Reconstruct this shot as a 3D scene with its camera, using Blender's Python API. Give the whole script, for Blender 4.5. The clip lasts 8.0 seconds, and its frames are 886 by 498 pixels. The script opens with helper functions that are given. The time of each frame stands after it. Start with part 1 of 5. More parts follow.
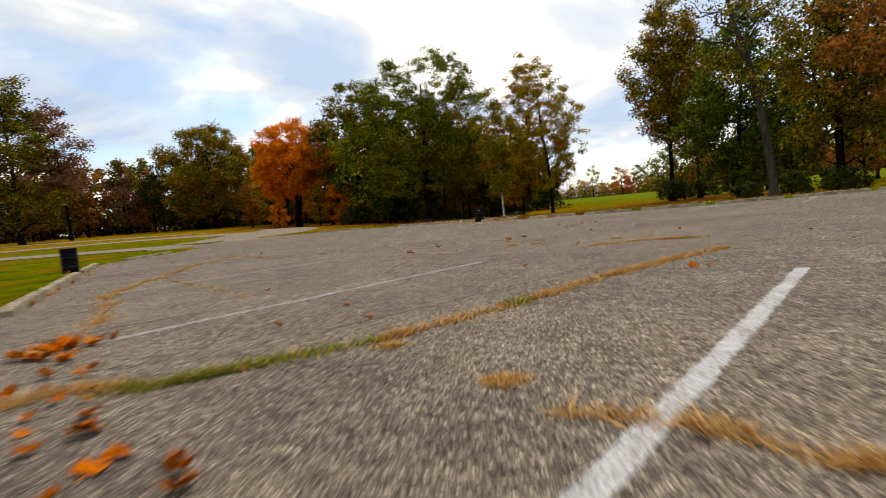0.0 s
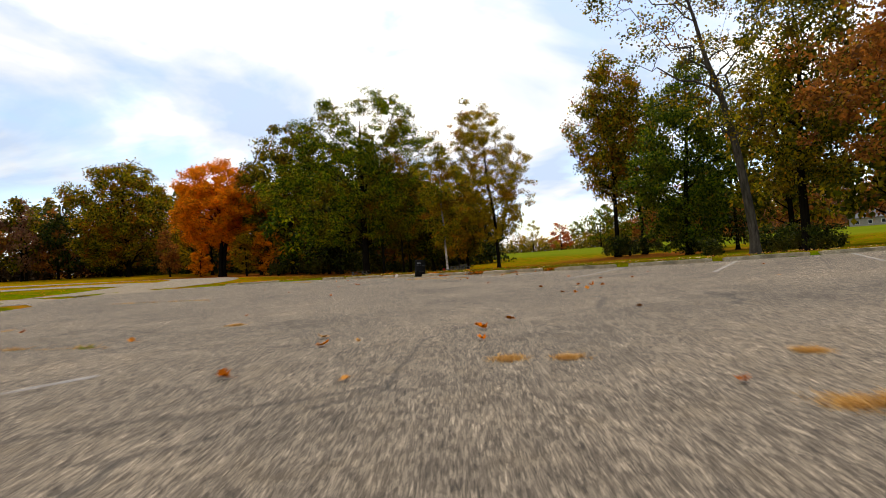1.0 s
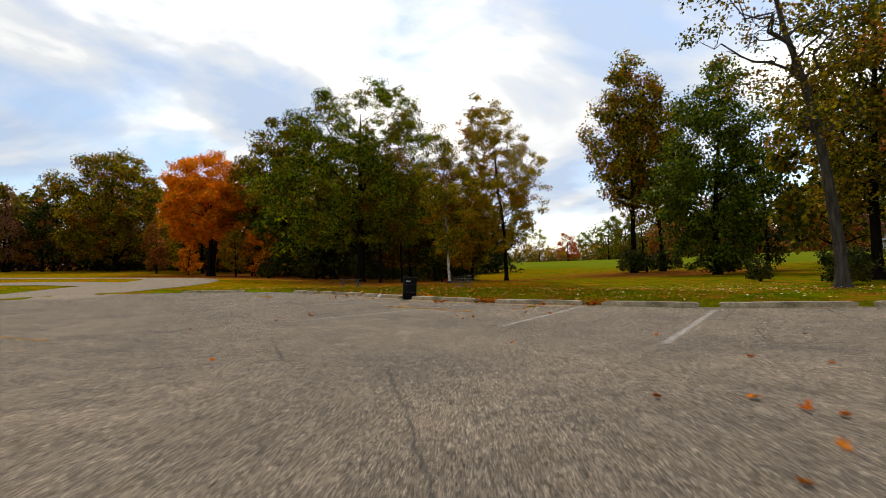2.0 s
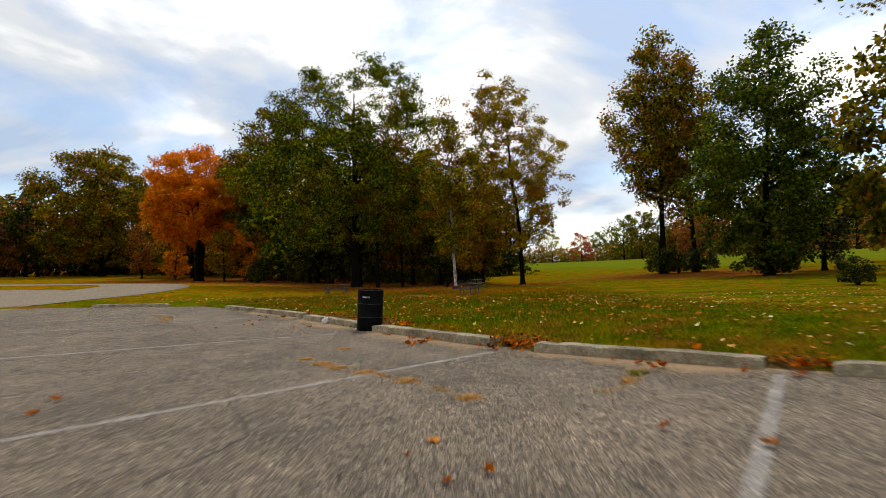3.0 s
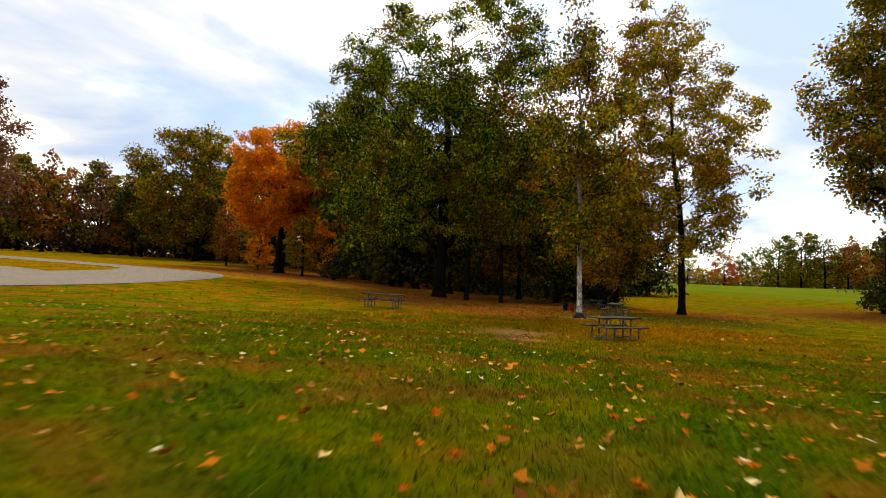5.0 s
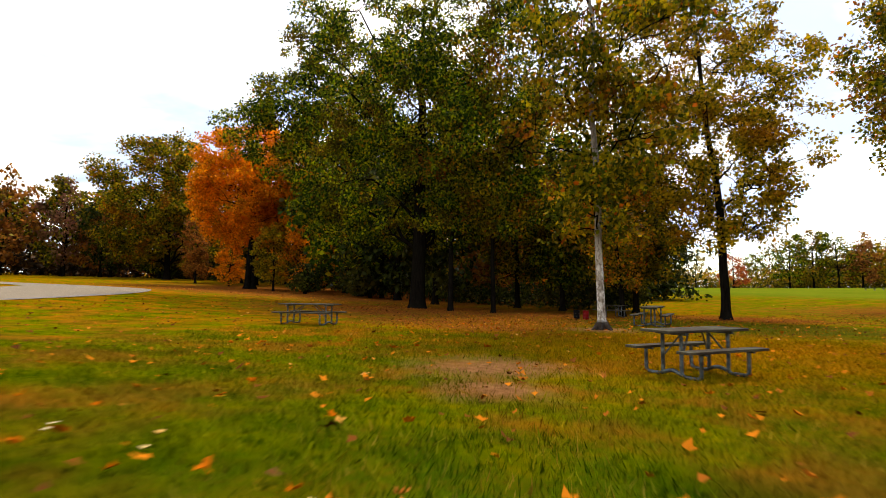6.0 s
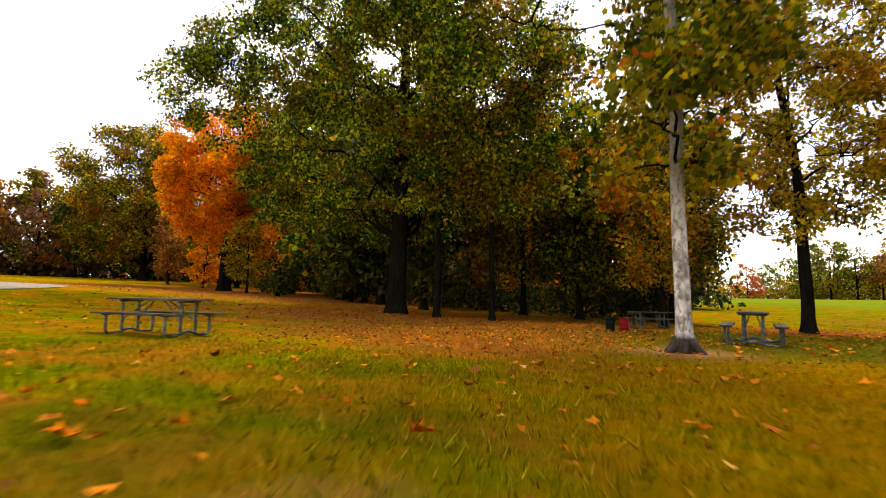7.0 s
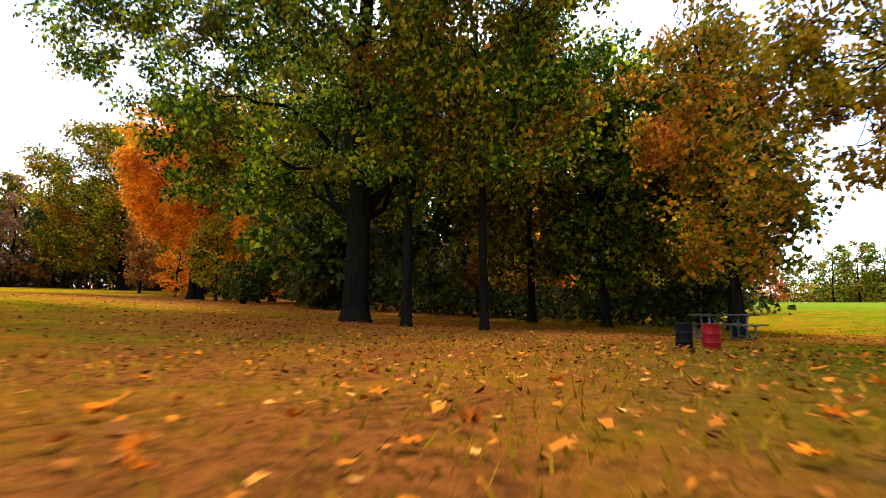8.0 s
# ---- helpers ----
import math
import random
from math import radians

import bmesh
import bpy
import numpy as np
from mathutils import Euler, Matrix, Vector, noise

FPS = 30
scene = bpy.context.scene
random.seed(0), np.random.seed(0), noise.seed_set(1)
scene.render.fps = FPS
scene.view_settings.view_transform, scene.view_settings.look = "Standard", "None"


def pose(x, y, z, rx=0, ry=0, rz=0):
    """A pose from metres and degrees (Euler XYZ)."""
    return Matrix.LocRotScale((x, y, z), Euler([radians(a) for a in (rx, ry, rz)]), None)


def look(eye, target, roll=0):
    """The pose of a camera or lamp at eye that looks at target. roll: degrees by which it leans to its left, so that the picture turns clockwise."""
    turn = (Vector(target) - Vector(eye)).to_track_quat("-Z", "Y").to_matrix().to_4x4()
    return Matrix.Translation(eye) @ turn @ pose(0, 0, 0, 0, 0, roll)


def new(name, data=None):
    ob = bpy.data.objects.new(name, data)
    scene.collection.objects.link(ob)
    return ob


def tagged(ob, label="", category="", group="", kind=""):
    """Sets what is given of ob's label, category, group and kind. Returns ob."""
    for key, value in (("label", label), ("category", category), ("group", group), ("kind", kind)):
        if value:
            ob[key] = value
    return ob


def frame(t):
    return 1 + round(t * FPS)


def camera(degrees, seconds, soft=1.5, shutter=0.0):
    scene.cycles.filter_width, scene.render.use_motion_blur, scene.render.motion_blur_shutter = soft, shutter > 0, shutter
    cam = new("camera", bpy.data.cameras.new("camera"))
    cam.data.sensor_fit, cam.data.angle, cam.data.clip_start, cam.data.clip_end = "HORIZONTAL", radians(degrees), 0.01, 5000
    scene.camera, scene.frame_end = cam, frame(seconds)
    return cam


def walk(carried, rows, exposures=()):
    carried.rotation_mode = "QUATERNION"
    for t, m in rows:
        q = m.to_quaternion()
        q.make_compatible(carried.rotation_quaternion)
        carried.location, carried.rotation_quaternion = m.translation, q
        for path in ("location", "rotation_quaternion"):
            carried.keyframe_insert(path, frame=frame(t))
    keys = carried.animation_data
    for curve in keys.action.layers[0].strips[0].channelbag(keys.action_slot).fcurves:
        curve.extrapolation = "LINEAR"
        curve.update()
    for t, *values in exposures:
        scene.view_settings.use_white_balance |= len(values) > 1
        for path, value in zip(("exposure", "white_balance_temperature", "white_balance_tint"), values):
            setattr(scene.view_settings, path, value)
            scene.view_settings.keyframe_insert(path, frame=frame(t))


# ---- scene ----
cam = camera(78.0, 8.0, soft=0.66, shutter=0.26)
PATH = [
    (0, (2.941, -36.123, 0.798), (2.638, -34.151, 0.667), -5.3),
    (0.5, (2.596, -32.81, 0.711), (2.458, -30.815, 0.647), -4.9),
    (1, (2.394, -28.954, 0.778), (2.319, -26.956, 0.819), -4.1),
    (1.5, (2.357, -25.593, 1.267), (2.279, -23.596, 1.328), -2.0),
    (3, (2.447, -11.909, 1.292), (2.318, -9.914, 1.361), -2.2),
    (3.5, (2.497, -6.876, 1.093), (2.181, -4.904, 1.196), 0.5),
    (4, (2.85, -2.62, 1.2), (2.307, -0.695, 1.296), 2.7),
    (4.5, (2.056, 2.145, 1.383), (1.507, 4.066, 1.473), 3.0),
    (6, (0.386, 16.855, 0.73), (-0.173, 18.77, 0.876), 0.3),
    (6.5, (-0.238, 21.439, 0.434), (-0.806, 23.349, 0.608), 0.7),
    (7, (-0.955, 25.56, 0.298), (-1.534, 27.466, 0.473), 1.0),
    (7.5, (-1.502, 29.983, 0.134), (-2.087, 31.886, 0.324), 0.4),
    (8, (-1.994, 34.381, -0.013), (-2.614, 36.271, 0.194), 0.3),
]
walk(cam, [(t, look(eye, target, roll)) for t, eye, target, roll in PATH],
     [(0, -0.3, 7000, 11), (0.5, -0.1, 7000, 11), (1, -0.15, 7000, 11), (1.5, -0.3, 7000, 11), (3, -0.45, 6850, 11), (3.5, -0.5, 6850, 10), (4, -0.5, 6850, 10), (4.5, -0.35, 6900, 11), (6, 0.28, 7200, 12), (6.5, 0.5, 7300, 12), (7, 0.82, 7250, 12), (7.5, 1.12, 6700, 11), (8, 1.26, 5950, 8)])

# ---- world and light ----
SUN_EL, SUN_AZ = radians(60), radians(16)
world = bpy.data.worlds.new("sky")
scene.world = world
world.use_nodes = True
wn, wl = world.node_tree.nodes, world.node_tree.links
wn.clear()
sky = wn.new("ShaderNodeTexSky")
sky.sky_type, sky.sun_disc = "NISHITA", False
sky.sun_elevation, sky.sun_rotation = SUN_EL, SUN_AZ
sky.air_density, sky.dust_density, sky.ozone_density = 1.0, 0.6, 2.0
blue = wn.new("ShaderNodeBackground")
blue.inputs["Strength"].default_value = 0.23
wl.new(sky.outputs[0], blue.inputs["Color"])
geo = wn.new("ShaderNodeTexCoord")
sep = wn.new("ShaderNodeSeparateXYZ")
wl.new(geo.outputs["Generated"], sep.inputs[0])


def wmath(op, a, b):
    n = wn.new("ShaderNodeMath")
    n.operation = op
    for i, v in enumerate((a, b)):
        if isinstance(v, (int, float)):
            n.inputs[i].default_value = v
        else:
            wl.new(v, n.inputs[i])
    return n.outputs[0]


# clouds lie on a high flat layer, so they thin out and crowd together toward the horizon
lift = wmath("ADD", wmath("MAXIMUM", sep.outputs[2], 0.0), 0.22)
flat = wn.new("ShaderNodeCombineXYZ")  # place on the cloud layer
wl.new(wmath("DIVIDE", sep.outputs[0], lift), flat.inputs[0])
wl.new(wmath("DIVIDE", sep.outputs[1], lift), flat.inputs[1])


def cloud_noise(scale, detail, rough, shift):
    m = wn.new("ShaderNodeMapping")
    m.inputs["Location"].default_value = shift
    n = wn.new("ShaderNodeTexNoise")
    n.inputs["Scale"].default_value, n.inputs["Detail"].default_value = scale, detail
    n.inputs["Roughness"].default_value, n.inputs["Distortion"].default_value = rough, 0.4
    wl.new(flat.outputs[0], m.inputs[0])
    wl.new(m.outputs[0], n.inputs["Vector"])
    return n.outputs[0]


def wramp(fac, stops):
    r = wn.new("ShaderNodeValToRGB")
    for i, (p, c) in enumerate(stops):
        e = r.color_ramp.elements[i] if i < 2 else r.color_ramp.elements.new(p)
        e.position, e.color = p, (*c, 1)
    wl.new(fac, r.inputs[0])
    return r.outputs[0]


tilt = wmath("ADD", wmath("MULTIPLY", sep.outputs[0], -0.1), wmath("MULTIPLY", sep.outputs[2], 0.03))
thick = wmath("ADD", wmath("ADD", wmath("MULTIPLY", cloud_noise(0.62, 7, 0.52, (3.1, 0.4, 0)), 0.72), wmath("MULTIPLY", cloud_noise(2.1, 6, 0.55, (1.7, 4.2, 1)), 0.28)), tilt)
cover = wramp(thick, [(0.42, (0.05, 0.05, 0.05)), (0.52, (1, 1, 1))])
body = wramp(cloud_noise(1.1, 6, 0.5, (0.6, 7.3, 2)), [(0.38, (0.8, 1.02, 1.38)), (0.46, (1.2, 1.3, 1.42)), (0.55, (2.2, 2.2, 2.15))])
white = wn.new("ShaderNodeBackground")
white.inputs["Strength"].default_value = 1.0
toward = wn.new("ShaderNodeVectorMath")
toward.operation = "DOT_PRODUCT"
wl.new(geo.outputs["Generated"], toward.inputs[0])
toward.inputs[1].default_value = (math.sin(SUN_AZ) * math.cos(SUN_EL), math.cos(SUN_AZ) * math.cos(SUN_EL), math.sin(SUN_EL))
wl.new(body, white.inputs["Color"])
wl.new(wmath("ADD", wmath("MULTIPLY", toward.outputs["Value"], 0.3), 0.68), white.inputs["Strength"])
both = wn.new("ShaderNodeMixShader")
wl.new(cover, both.inputs[0])
wl.new(blue.outputs[0], both.inputs[1])
wl.new(white.outputs[0], both.inputs[2])
wout = wn.new("ShaderNodeOutputWorld")
wl.new(both.outputs[0], wout.inputs["Surface"])

sun = new("sun", bpy.data.lights.new("sun", "SUN"))
sun.data.energy, sun.data.angle, sun.data.color = 2.8, radians(16), (1.0, 0.94, 0.84)
sun_from = Vector((math.sin(SUN_AZ) * math.cos(SUN_EL), math.cos(SUN_AZ) * math.cos(SUN_EL), math.sin(SUN_EL)))
sun.matrix_world = look(sun_from * 60, (0, 0, 0))

# ---- materials ----


class Mat:
    """A node material with a Principled surface and short ways to add textures."""

    def __init__(self, name, rough=0.8, metal=0.0):
        self.m = bpy.data.materials.new(name)
        self.m.use_nodes = True
        self.t = self.m.node_tree
        self.b = self.t.nodes["Principled BSDF"]
        self.b.inputs["Roughness"].default_value = rough
        self.b.inputs["Metallic"].default_value = metal
        self.co = self.t.nodes.new("ShaderNodeTexCoord").outputs["Object"]

    def n(self, kind, **kw):
        node = self.t.nodes.new(kind)
        for k, v in kw.items():
            node.inputs[k].default_value = v
        return node

    def link(self, a, b):
        self.t.links.new(a, b)

    def scaled(self, s):
        m = self.n("ShaderNodeMapping", Scale=s)
        self.link(self.co, m.inputs[0])
        return m.outputs[0]

    def noise(self, scale, detail=4, rough=0.55, vec=None):
        x = self.n("ShaderNodeTexNoise", Scale=scale, Detail=detail, Roughness=rough)
        self.link(vec or self.co, x.inputs["Vector"])
        return x.outputs[0]

    def noise_color(self, scale, detail):
        x = self.n("ShaderNodeTexNoise", Scale=scale, Detail=detail)
        self.link(self.co, x.inputs["Vector"])
        return x.outputs[1]

    def cells(self, scale, feature="F1", out=0, vec=None):
        x = self.n("ShaderNodeTexVoronoi", Scale=scale)
        x.feature = feature
        self.link(vec or self.co, x.inputs["Vector"])
        return x.outputs[out]

    def ramp(self, fac, stops, mode="LINEAR"):
        r = self.n("ShaderNodeValToRGB")
        r.color_ramp.interpolation = mode
        for i, (p, c) in enumerate(stops):
            e = r.color_ramp.elements[i] if i < 2 else r.color_ramp.elements.new(p)
            c = (c, c, c) if isinstance(c, (int, float)) else c
            e.position, e.color = p, (*c, 1)
        self.link(fac, r.inputs[0])
        return r.outputs[0]

    def mix(self, fac, a, b, blend="MIX"):
        x = self.t.nodes.new("ShaderNodeMix")
        x.data_type, x.blend_type = "RGBA", blend
        for sock, v in ((x.inputs[0], fac), (x.inputs[6], a), (x.inputs[7], b)):
            if isinstance(v, (int, float)):
                sock.default_value = v
            elif isinstance(v, tuple):
                sock.default_value = (*v, 1)
            else:
                self.link(v, sock)
        return x.outputs[2]

    def math(self, op, a, b=0.0):
        x = self.t.nodes.new("ShaderNodeMath")
        x.operation = op
        for i, v in enumerate((a, b)):
            if isinstance(v, (int, float)):
                x.inputs[i].default_value = v
            else:
                self.link(v, x.inputs[i])
        return x.outputs[0]

    def spot(self, x, y, r0, r1):
        """1 inside a round patch of the plan, 0 outside, with an uneven rim."""
        m = self.n("ShaderNodeVectorMath")
        m.operation = "DISTANCE"
        f = self.n("ShaderNodeVectorMath")
        f.operation = "MULTIPLY"
        f.inputs[1].default_value = (1, 1, 0)
        self.link(self.co, f.inputs[0])
        self.link(f.outputs[0], m.inputs[0])
        m.inputs[1].default_value = (x, y, 0)
        d = self.math("ADD", m.outputs["Value"], self.math("MULTIPLY", self.math("SUBTRACT", self.noise(0.9, 5), 0.5), (r1 - r0) * 1.6))
        k = self.n("ShaderNodeMapRange")
        self.link(d, k.inputs[0])
        k.inputs[1].default_value, k.inputs[2].default_value = r1, r0
        return k.outputs[0]

    def strip(self, x0, y0, x1, y1, r0, r1):
        """1 near a straight line of the plan, 0 away from it, with an uneven rim."""
        L = math.hypot(x1 - x0, y1 - y0)
        ux, uy = (x1 - x0) / L, (y1 - y0) / L
        s = self.t.nodes.new("ShaderNodeSeparateXYZ")
        self.link(self.co, s.inputs[0])
        px, py = self.math("SUBTRACT", s.outputs[0], x0), self.math("SUBTRACT", s.outputs[1], y0)
        across = self.math("ABSOLUTE", self.math("SUBTRACT", self.math("MULTIPLY", px, -uy), self.math("MULTIPLY", py, -ux)))
        along = self.math("ADD", self.math("MULTIPLY", px, ux), self.math("MULTIPLY", py, uy))
        over = self.math("MAXIMUM", self.math("SUBTRACT", along, L), self.math("SUBTRACT", 0.0, along))
        d = self.math("MAXIMUM", across, over)
        d = self.math("ADD", d, self.math("MULTIPLY", self.math("SUBTRACT", self.noise(2.6, 6, 0.65), 0.5), (r1 - r0) * 2.4))
        k = self.n("ShaderNodeMapRange")
        self.link(d, k.inputs[0])
        k.inputs[1].default_value, k.inputs[2].default_value = r1, r0
        return k.outputs[0]

    def dull(self, v=0.05):
        self.b.inputs["Specular IOR Level"].default_value = v
        return self

    def color(self, c):
        if isinstance(c, tuple):
            self.b.inputs["Base Color"].default_value = (*c, 1)
        else:
            self.link(c, self.b.inputs["Base Color"])
        return self

    def rough(self, v):
        self.link(v, self.b.inputs["Roughness"])
        return self

    def bump(self, h, strength=0.4, dist=0.01):
        x = self.n("ShaderNodeBump", Strength=strength, Distance=dist)
        self.link(h, x.inputs["Height"])
        self.link(x.outputs[0], self.b.inputs["Normal"])
        return self

    def random(self):
        return self.t.nodes.new("ShaderNodeObjectInfo").outputs["Random"]

    def island(self):
        return self.t.nodes.new("ShaderNodeNewGeometry").outputs["Random Per Island"]


def leaf_material(name, stops, drift, thin=0.32):
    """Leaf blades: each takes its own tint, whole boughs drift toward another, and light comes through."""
    m = Mat(name, 0.55)
    c = m.ramp(m.island(), stops)
    c = m.mix(m.ramp(m.noise(0.3, 3), [(0.5, 0.0), (0.7, 0.75)]), c, drift)
    # dark and bright blotches painted to read as shaded and lit leaf clumps
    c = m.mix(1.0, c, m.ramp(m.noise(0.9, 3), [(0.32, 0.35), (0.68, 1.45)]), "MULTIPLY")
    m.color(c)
    m.b.inputs["Specular IOR Level"].default_value = 0.08
    tr = m.n("ShaderNodeBsdfTranslucent")
    m.link(c, tr.inputs[0])
    mx = m.n("ShaderNodeMixShader", Fac=thin)
    m.link(m.b.outputs[0], mx.inputs[1])
    m.link(tr.outputs[0], mx.inputs[2])
    m.link(mx.outputs[0], m.t.nodes["Material Output"].inputs["Surface"])
    return m.m


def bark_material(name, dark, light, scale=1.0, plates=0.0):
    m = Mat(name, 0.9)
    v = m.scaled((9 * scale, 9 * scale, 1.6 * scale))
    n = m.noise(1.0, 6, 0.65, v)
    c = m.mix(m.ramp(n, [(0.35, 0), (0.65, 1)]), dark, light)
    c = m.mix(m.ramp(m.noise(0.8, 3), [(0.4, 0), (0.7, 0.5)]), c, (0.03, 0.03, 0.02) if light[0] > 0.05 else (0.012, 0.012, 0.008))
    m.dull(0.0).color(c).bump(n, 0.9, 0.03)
    return m.m


def asphalt_color(m):
    stone = m.cells(76, out=1)
    grey = m.n("ShaderNodeRGBToBW")
    m.link(stone, grey.inputs[0])
    chips = m.ramp(grey.outputs[0], [(0.14, (0.032, 0.029, 0.025)), (0.42, (0.14, 0.127, 0.108)), (0.7, (0.25, 0.228, 0.192)), (0.92, (0.52, 0.48, 0.4))])
    fine = m.ramp(m.noise(120, 3, 0.75), [(0.3, 0.25), (0.7, 1.65)])
    c = m.mix(1.0, chips, fine, "MULTIPLY")
    clod = m.ramp(m.noise(11, 4, 0.7), [(0.32, 0.6), (0.68, 1.42)])
    c = m.mix(1.0, c, clod, "MULTIPLY")
    wear = m.ramp(m.noise(0.35, 5, 0.6), [(0.3, (0.72, 0.7, 0.67)), (0.55, (1.0, 0.96, 0.9)), (0.75, (1.26, 1.18, 1.06))])
    c = m.mix(1.0, c, wear, "MULTIPLY")
    c = m.mix(1.0, c, m.ramp(m.noise(1.7, 5, 0.65), [(0.3, 0.78), (0.7, 1.22)]), "MULTIPLY")
    dirt = m.ramp(m.noise(2.3, 6, 0.65), [(0.52, 0.0), (0.75, 0.35)])
    c = m.mix(dirt, c, (0.22, 0.175, 0.11))
    blot = m.ramp(m.noise(0.9, 4), [(0.66, 0.0), (0.76, 0.3)])
    c = m.mix(blot, c, (0.1, 0.095, 0.09))
    pits = m.ramp(m.cells(76, "DISTANCE_TO_EDGE"), [(0.0, 0.2), (0.2, 1.14)])
    c = m.mix(1.0, c, pits, "MULTIPLY")
    return m.mix(1.0, c, (1.29, 1.15, 1.02), "MULTIPLY"), grey.outputs[0]


a = Mat("weathered_asphalt", 0.92)
ac, ah = asphalt_color(a)
hair = a.ramp(a.cells(0.33, "DISTANCE_TO_EDGE", 0, a.mix(0.18, a.co, a.noise_color(1.5, 6))), [(0.0, 1.0), (0.006, 0.0)])
part_cracks = a.math("MULTIPLY", hair, a.ramp(a.noise(0.25, 2), [(0.42, 0.0), (0.5, 1.0)]))
a.color(a.mix(a.math("MULTIPLY", part_cracks, 0.7), ac, (0.035, 0.032, 0.028)))
a.bump(a.math("SUBTRACT", a.math("ADD", ah, a.noise(150, 3)), a.math("MULTIPLY", part_cracks, 3.0)), 0.75, 0.006)
a.dull(0.2)
ASPHALT = a.m

a = Mat("pale_road", 1.0)
c, h = asphalt_color(a)
a.color(a.mix(0.6, c, (0.3, 0.245, 0.18))).bump(h, 0.4, 0.004)
a.dull(0.0)
ROAD = a.m


def line_paint(name, lo, hi, most):
    m = Mat(name, 0.75).dull(0.2)
    c, h = asphalt_color(m)
    left = m.ramp(m.math("ADD", m.math("MULTIPLY", m.noise(60, 4, 0.75), 0.8), m.math("MULTIPLY", m.noise(2.2, 4), 0.28)), [(lo, most), (hi, 0.06)])
    m.color(m.mix(left, c, m.mix(m.ramp(m.noise(8, 3), [(0.3, 0), (0.7, 1)]), (0.5, 0.5, 0.49), (0.68, 0.68, 0.67)))).bump(h, 0.5, 0.004)
    return m.m


PAINT, FAINT = line_paint("worn_line_paint", 0.46, 0.66, 0.85), line_paint("faint_line_paint", 0.38, 0.58, 0.55)
a = Mat("cast_concrete", 0.9)
n1 = a.noise(3.0, 6, 0.6)
c = a.ramp(n1, [(0.3, (0.26, 0.205, 0.125)), (0.5, (0.47, 0.38, 0.245)), (0.72, (0.62, 0.52, 0.35))])
c = a.mix(a.ramp(a.noise(60, 3), [(0.35, 0.6), (0.6, 0.0)]), c, (0.13, 0.115, 0.085))
c = a.mix(a.ramp(a.noise(1.1, 4), [(0.55, 0), (0.72, 0.6)]), c, (0.12, 0.115, 0.075))
a.color(a.mix(1.0, c, a.ramp(a.noise(26, 5, 0.75), [(0.3, 0.5), (0.7, 1.4)]), "MULTIPLY")).bump(a.noise(38, 6, 0.75), 1.0, 0.03)
a.dull(0.04)
CONCRETE = a.m

a = Mat("lawn", 0.95)
patch = a.noise(0.28, 5, 0.6)
c = a.ramp(a.noise(2.2, 6, 0.65), [(0.3, (0.03, 0.075, 0.001)), (0.5, (0.055, 0.11, 0.002)), (0.7, (0.105, 0.125, 0.002))])
c = a.mix(a.ramp(patch, [(0.42, 0), (0.58, 0.9)]), c, (0.22, 0.1, 0.008))
c = a.mix(a.ramp(a.noise(14, 4, 0.7), [(0.5, 0), (0.75, 0.55)]), c, (0.2, 0.085, 0.01))
lush = a.ramp(a.noise(0.6, 4, 0.6), [(0.45, 0.0), (0.58, 0.85)])
sepx = a.t.nodes.new("ShaderNodeSeparateXYZ")
a.link(a.co, sepx.inputs[0])
dry = a.n("ShaderNodeMapRange")
a.link(a.math("ADD", sepx.outputs[1], a.math("MULTIPLY", a.noise(0.35, 4), 16.0)), dry.inputs[0])
dry.inputs[1].default_value, dry.inputs[2].default_value = 27.0, 47.0
east = a.n("ShaderNodeMapRange")
a.link(a.math("ADD", sepx.outputs[0], a.math("MULTIPLY", a.noise(0.3, 4), 5.0)), east.inputs[0])
east.inputs[1].default_value, east.inputs[2].default_value = 17.0, 8.0
c = a.mix(a.math("MULTIPLY", a.math("MULTIPLY", dry.outputs[0], a.math("ADD", a.math("MULTIPLY", east.outputs[0], 0.75), 0.25)), 0.8), c, a.ramp(a.noise(3.5, 5, 0.65), [(0.3, (0.15, 0.1, 0.001)), (0.5, (0.3, 0.125, 0.003)), (0.75, (0.44, 0.135, 0.008))]))
c = a.mix(lush, c, a.ramp(a.noise(5, 5), [(0.3, (0.06, 0.1, 0.001)), (0.7, (0.18, 0.17, 0.001))]))
c = a.mix(1.0, c, a.ramp(a.noise(0.85, 4, 0.6), [(0.36, (0.6, 0.72, 0.6)), (0.5, (1, 1, 1)), (0.64, (1.35, 1.08, 0.9))]), "MULTIPLY")
rusty = a.mix(1.0, a.spot(3.0, 31.5, 3.0, 7.5), a.spot(-3.2, 38.5, 2.6, 6.5), "LIGHTEN")
c = a.mix(a.math("MULTIPLY", rusty, 0.75), c, a.ramp(a.noise(3.5, 5, 0.65), [(0.3, (0.15, 0.095, 0.001)), (0.5, (0.32, 0.135, 0.002)), (0.75, (0.45, 0.15, 0.004))]))
# tree shade on the lawn past the sycamore, painted as darker green
shaded_turf = a.spot(1.8, 39.4, 2.0, 5.2)
c = a.mix(a.math("MULTIPLY", shaded_turf, 0.8), c, a.ramp(a.noise(5, 5), [(0.3, (0.03, 0.05, 0.003)), (0.7, (0.1, 0.11, 0.008))]))
# brown leaf litter, its colour lowered to carry the shade under the crowns
litter = a.mix(a.ramp(a.noise(9, 5, 0.7), [(0.35, 0), (0.65, 1)]), (0.09, 0.026, 0.007), (0.33, 0.088, 0.016))
shade_floor = a.mix(1.0, a.spot(-9, 52, 7, 15), a.spot(8.5, 55, 3, 8), "LIGHTEN")
shade_floor = a.mix(1.0, shade_floor, a.spot(-32, 84, 22, 36), "LIGHTEN")
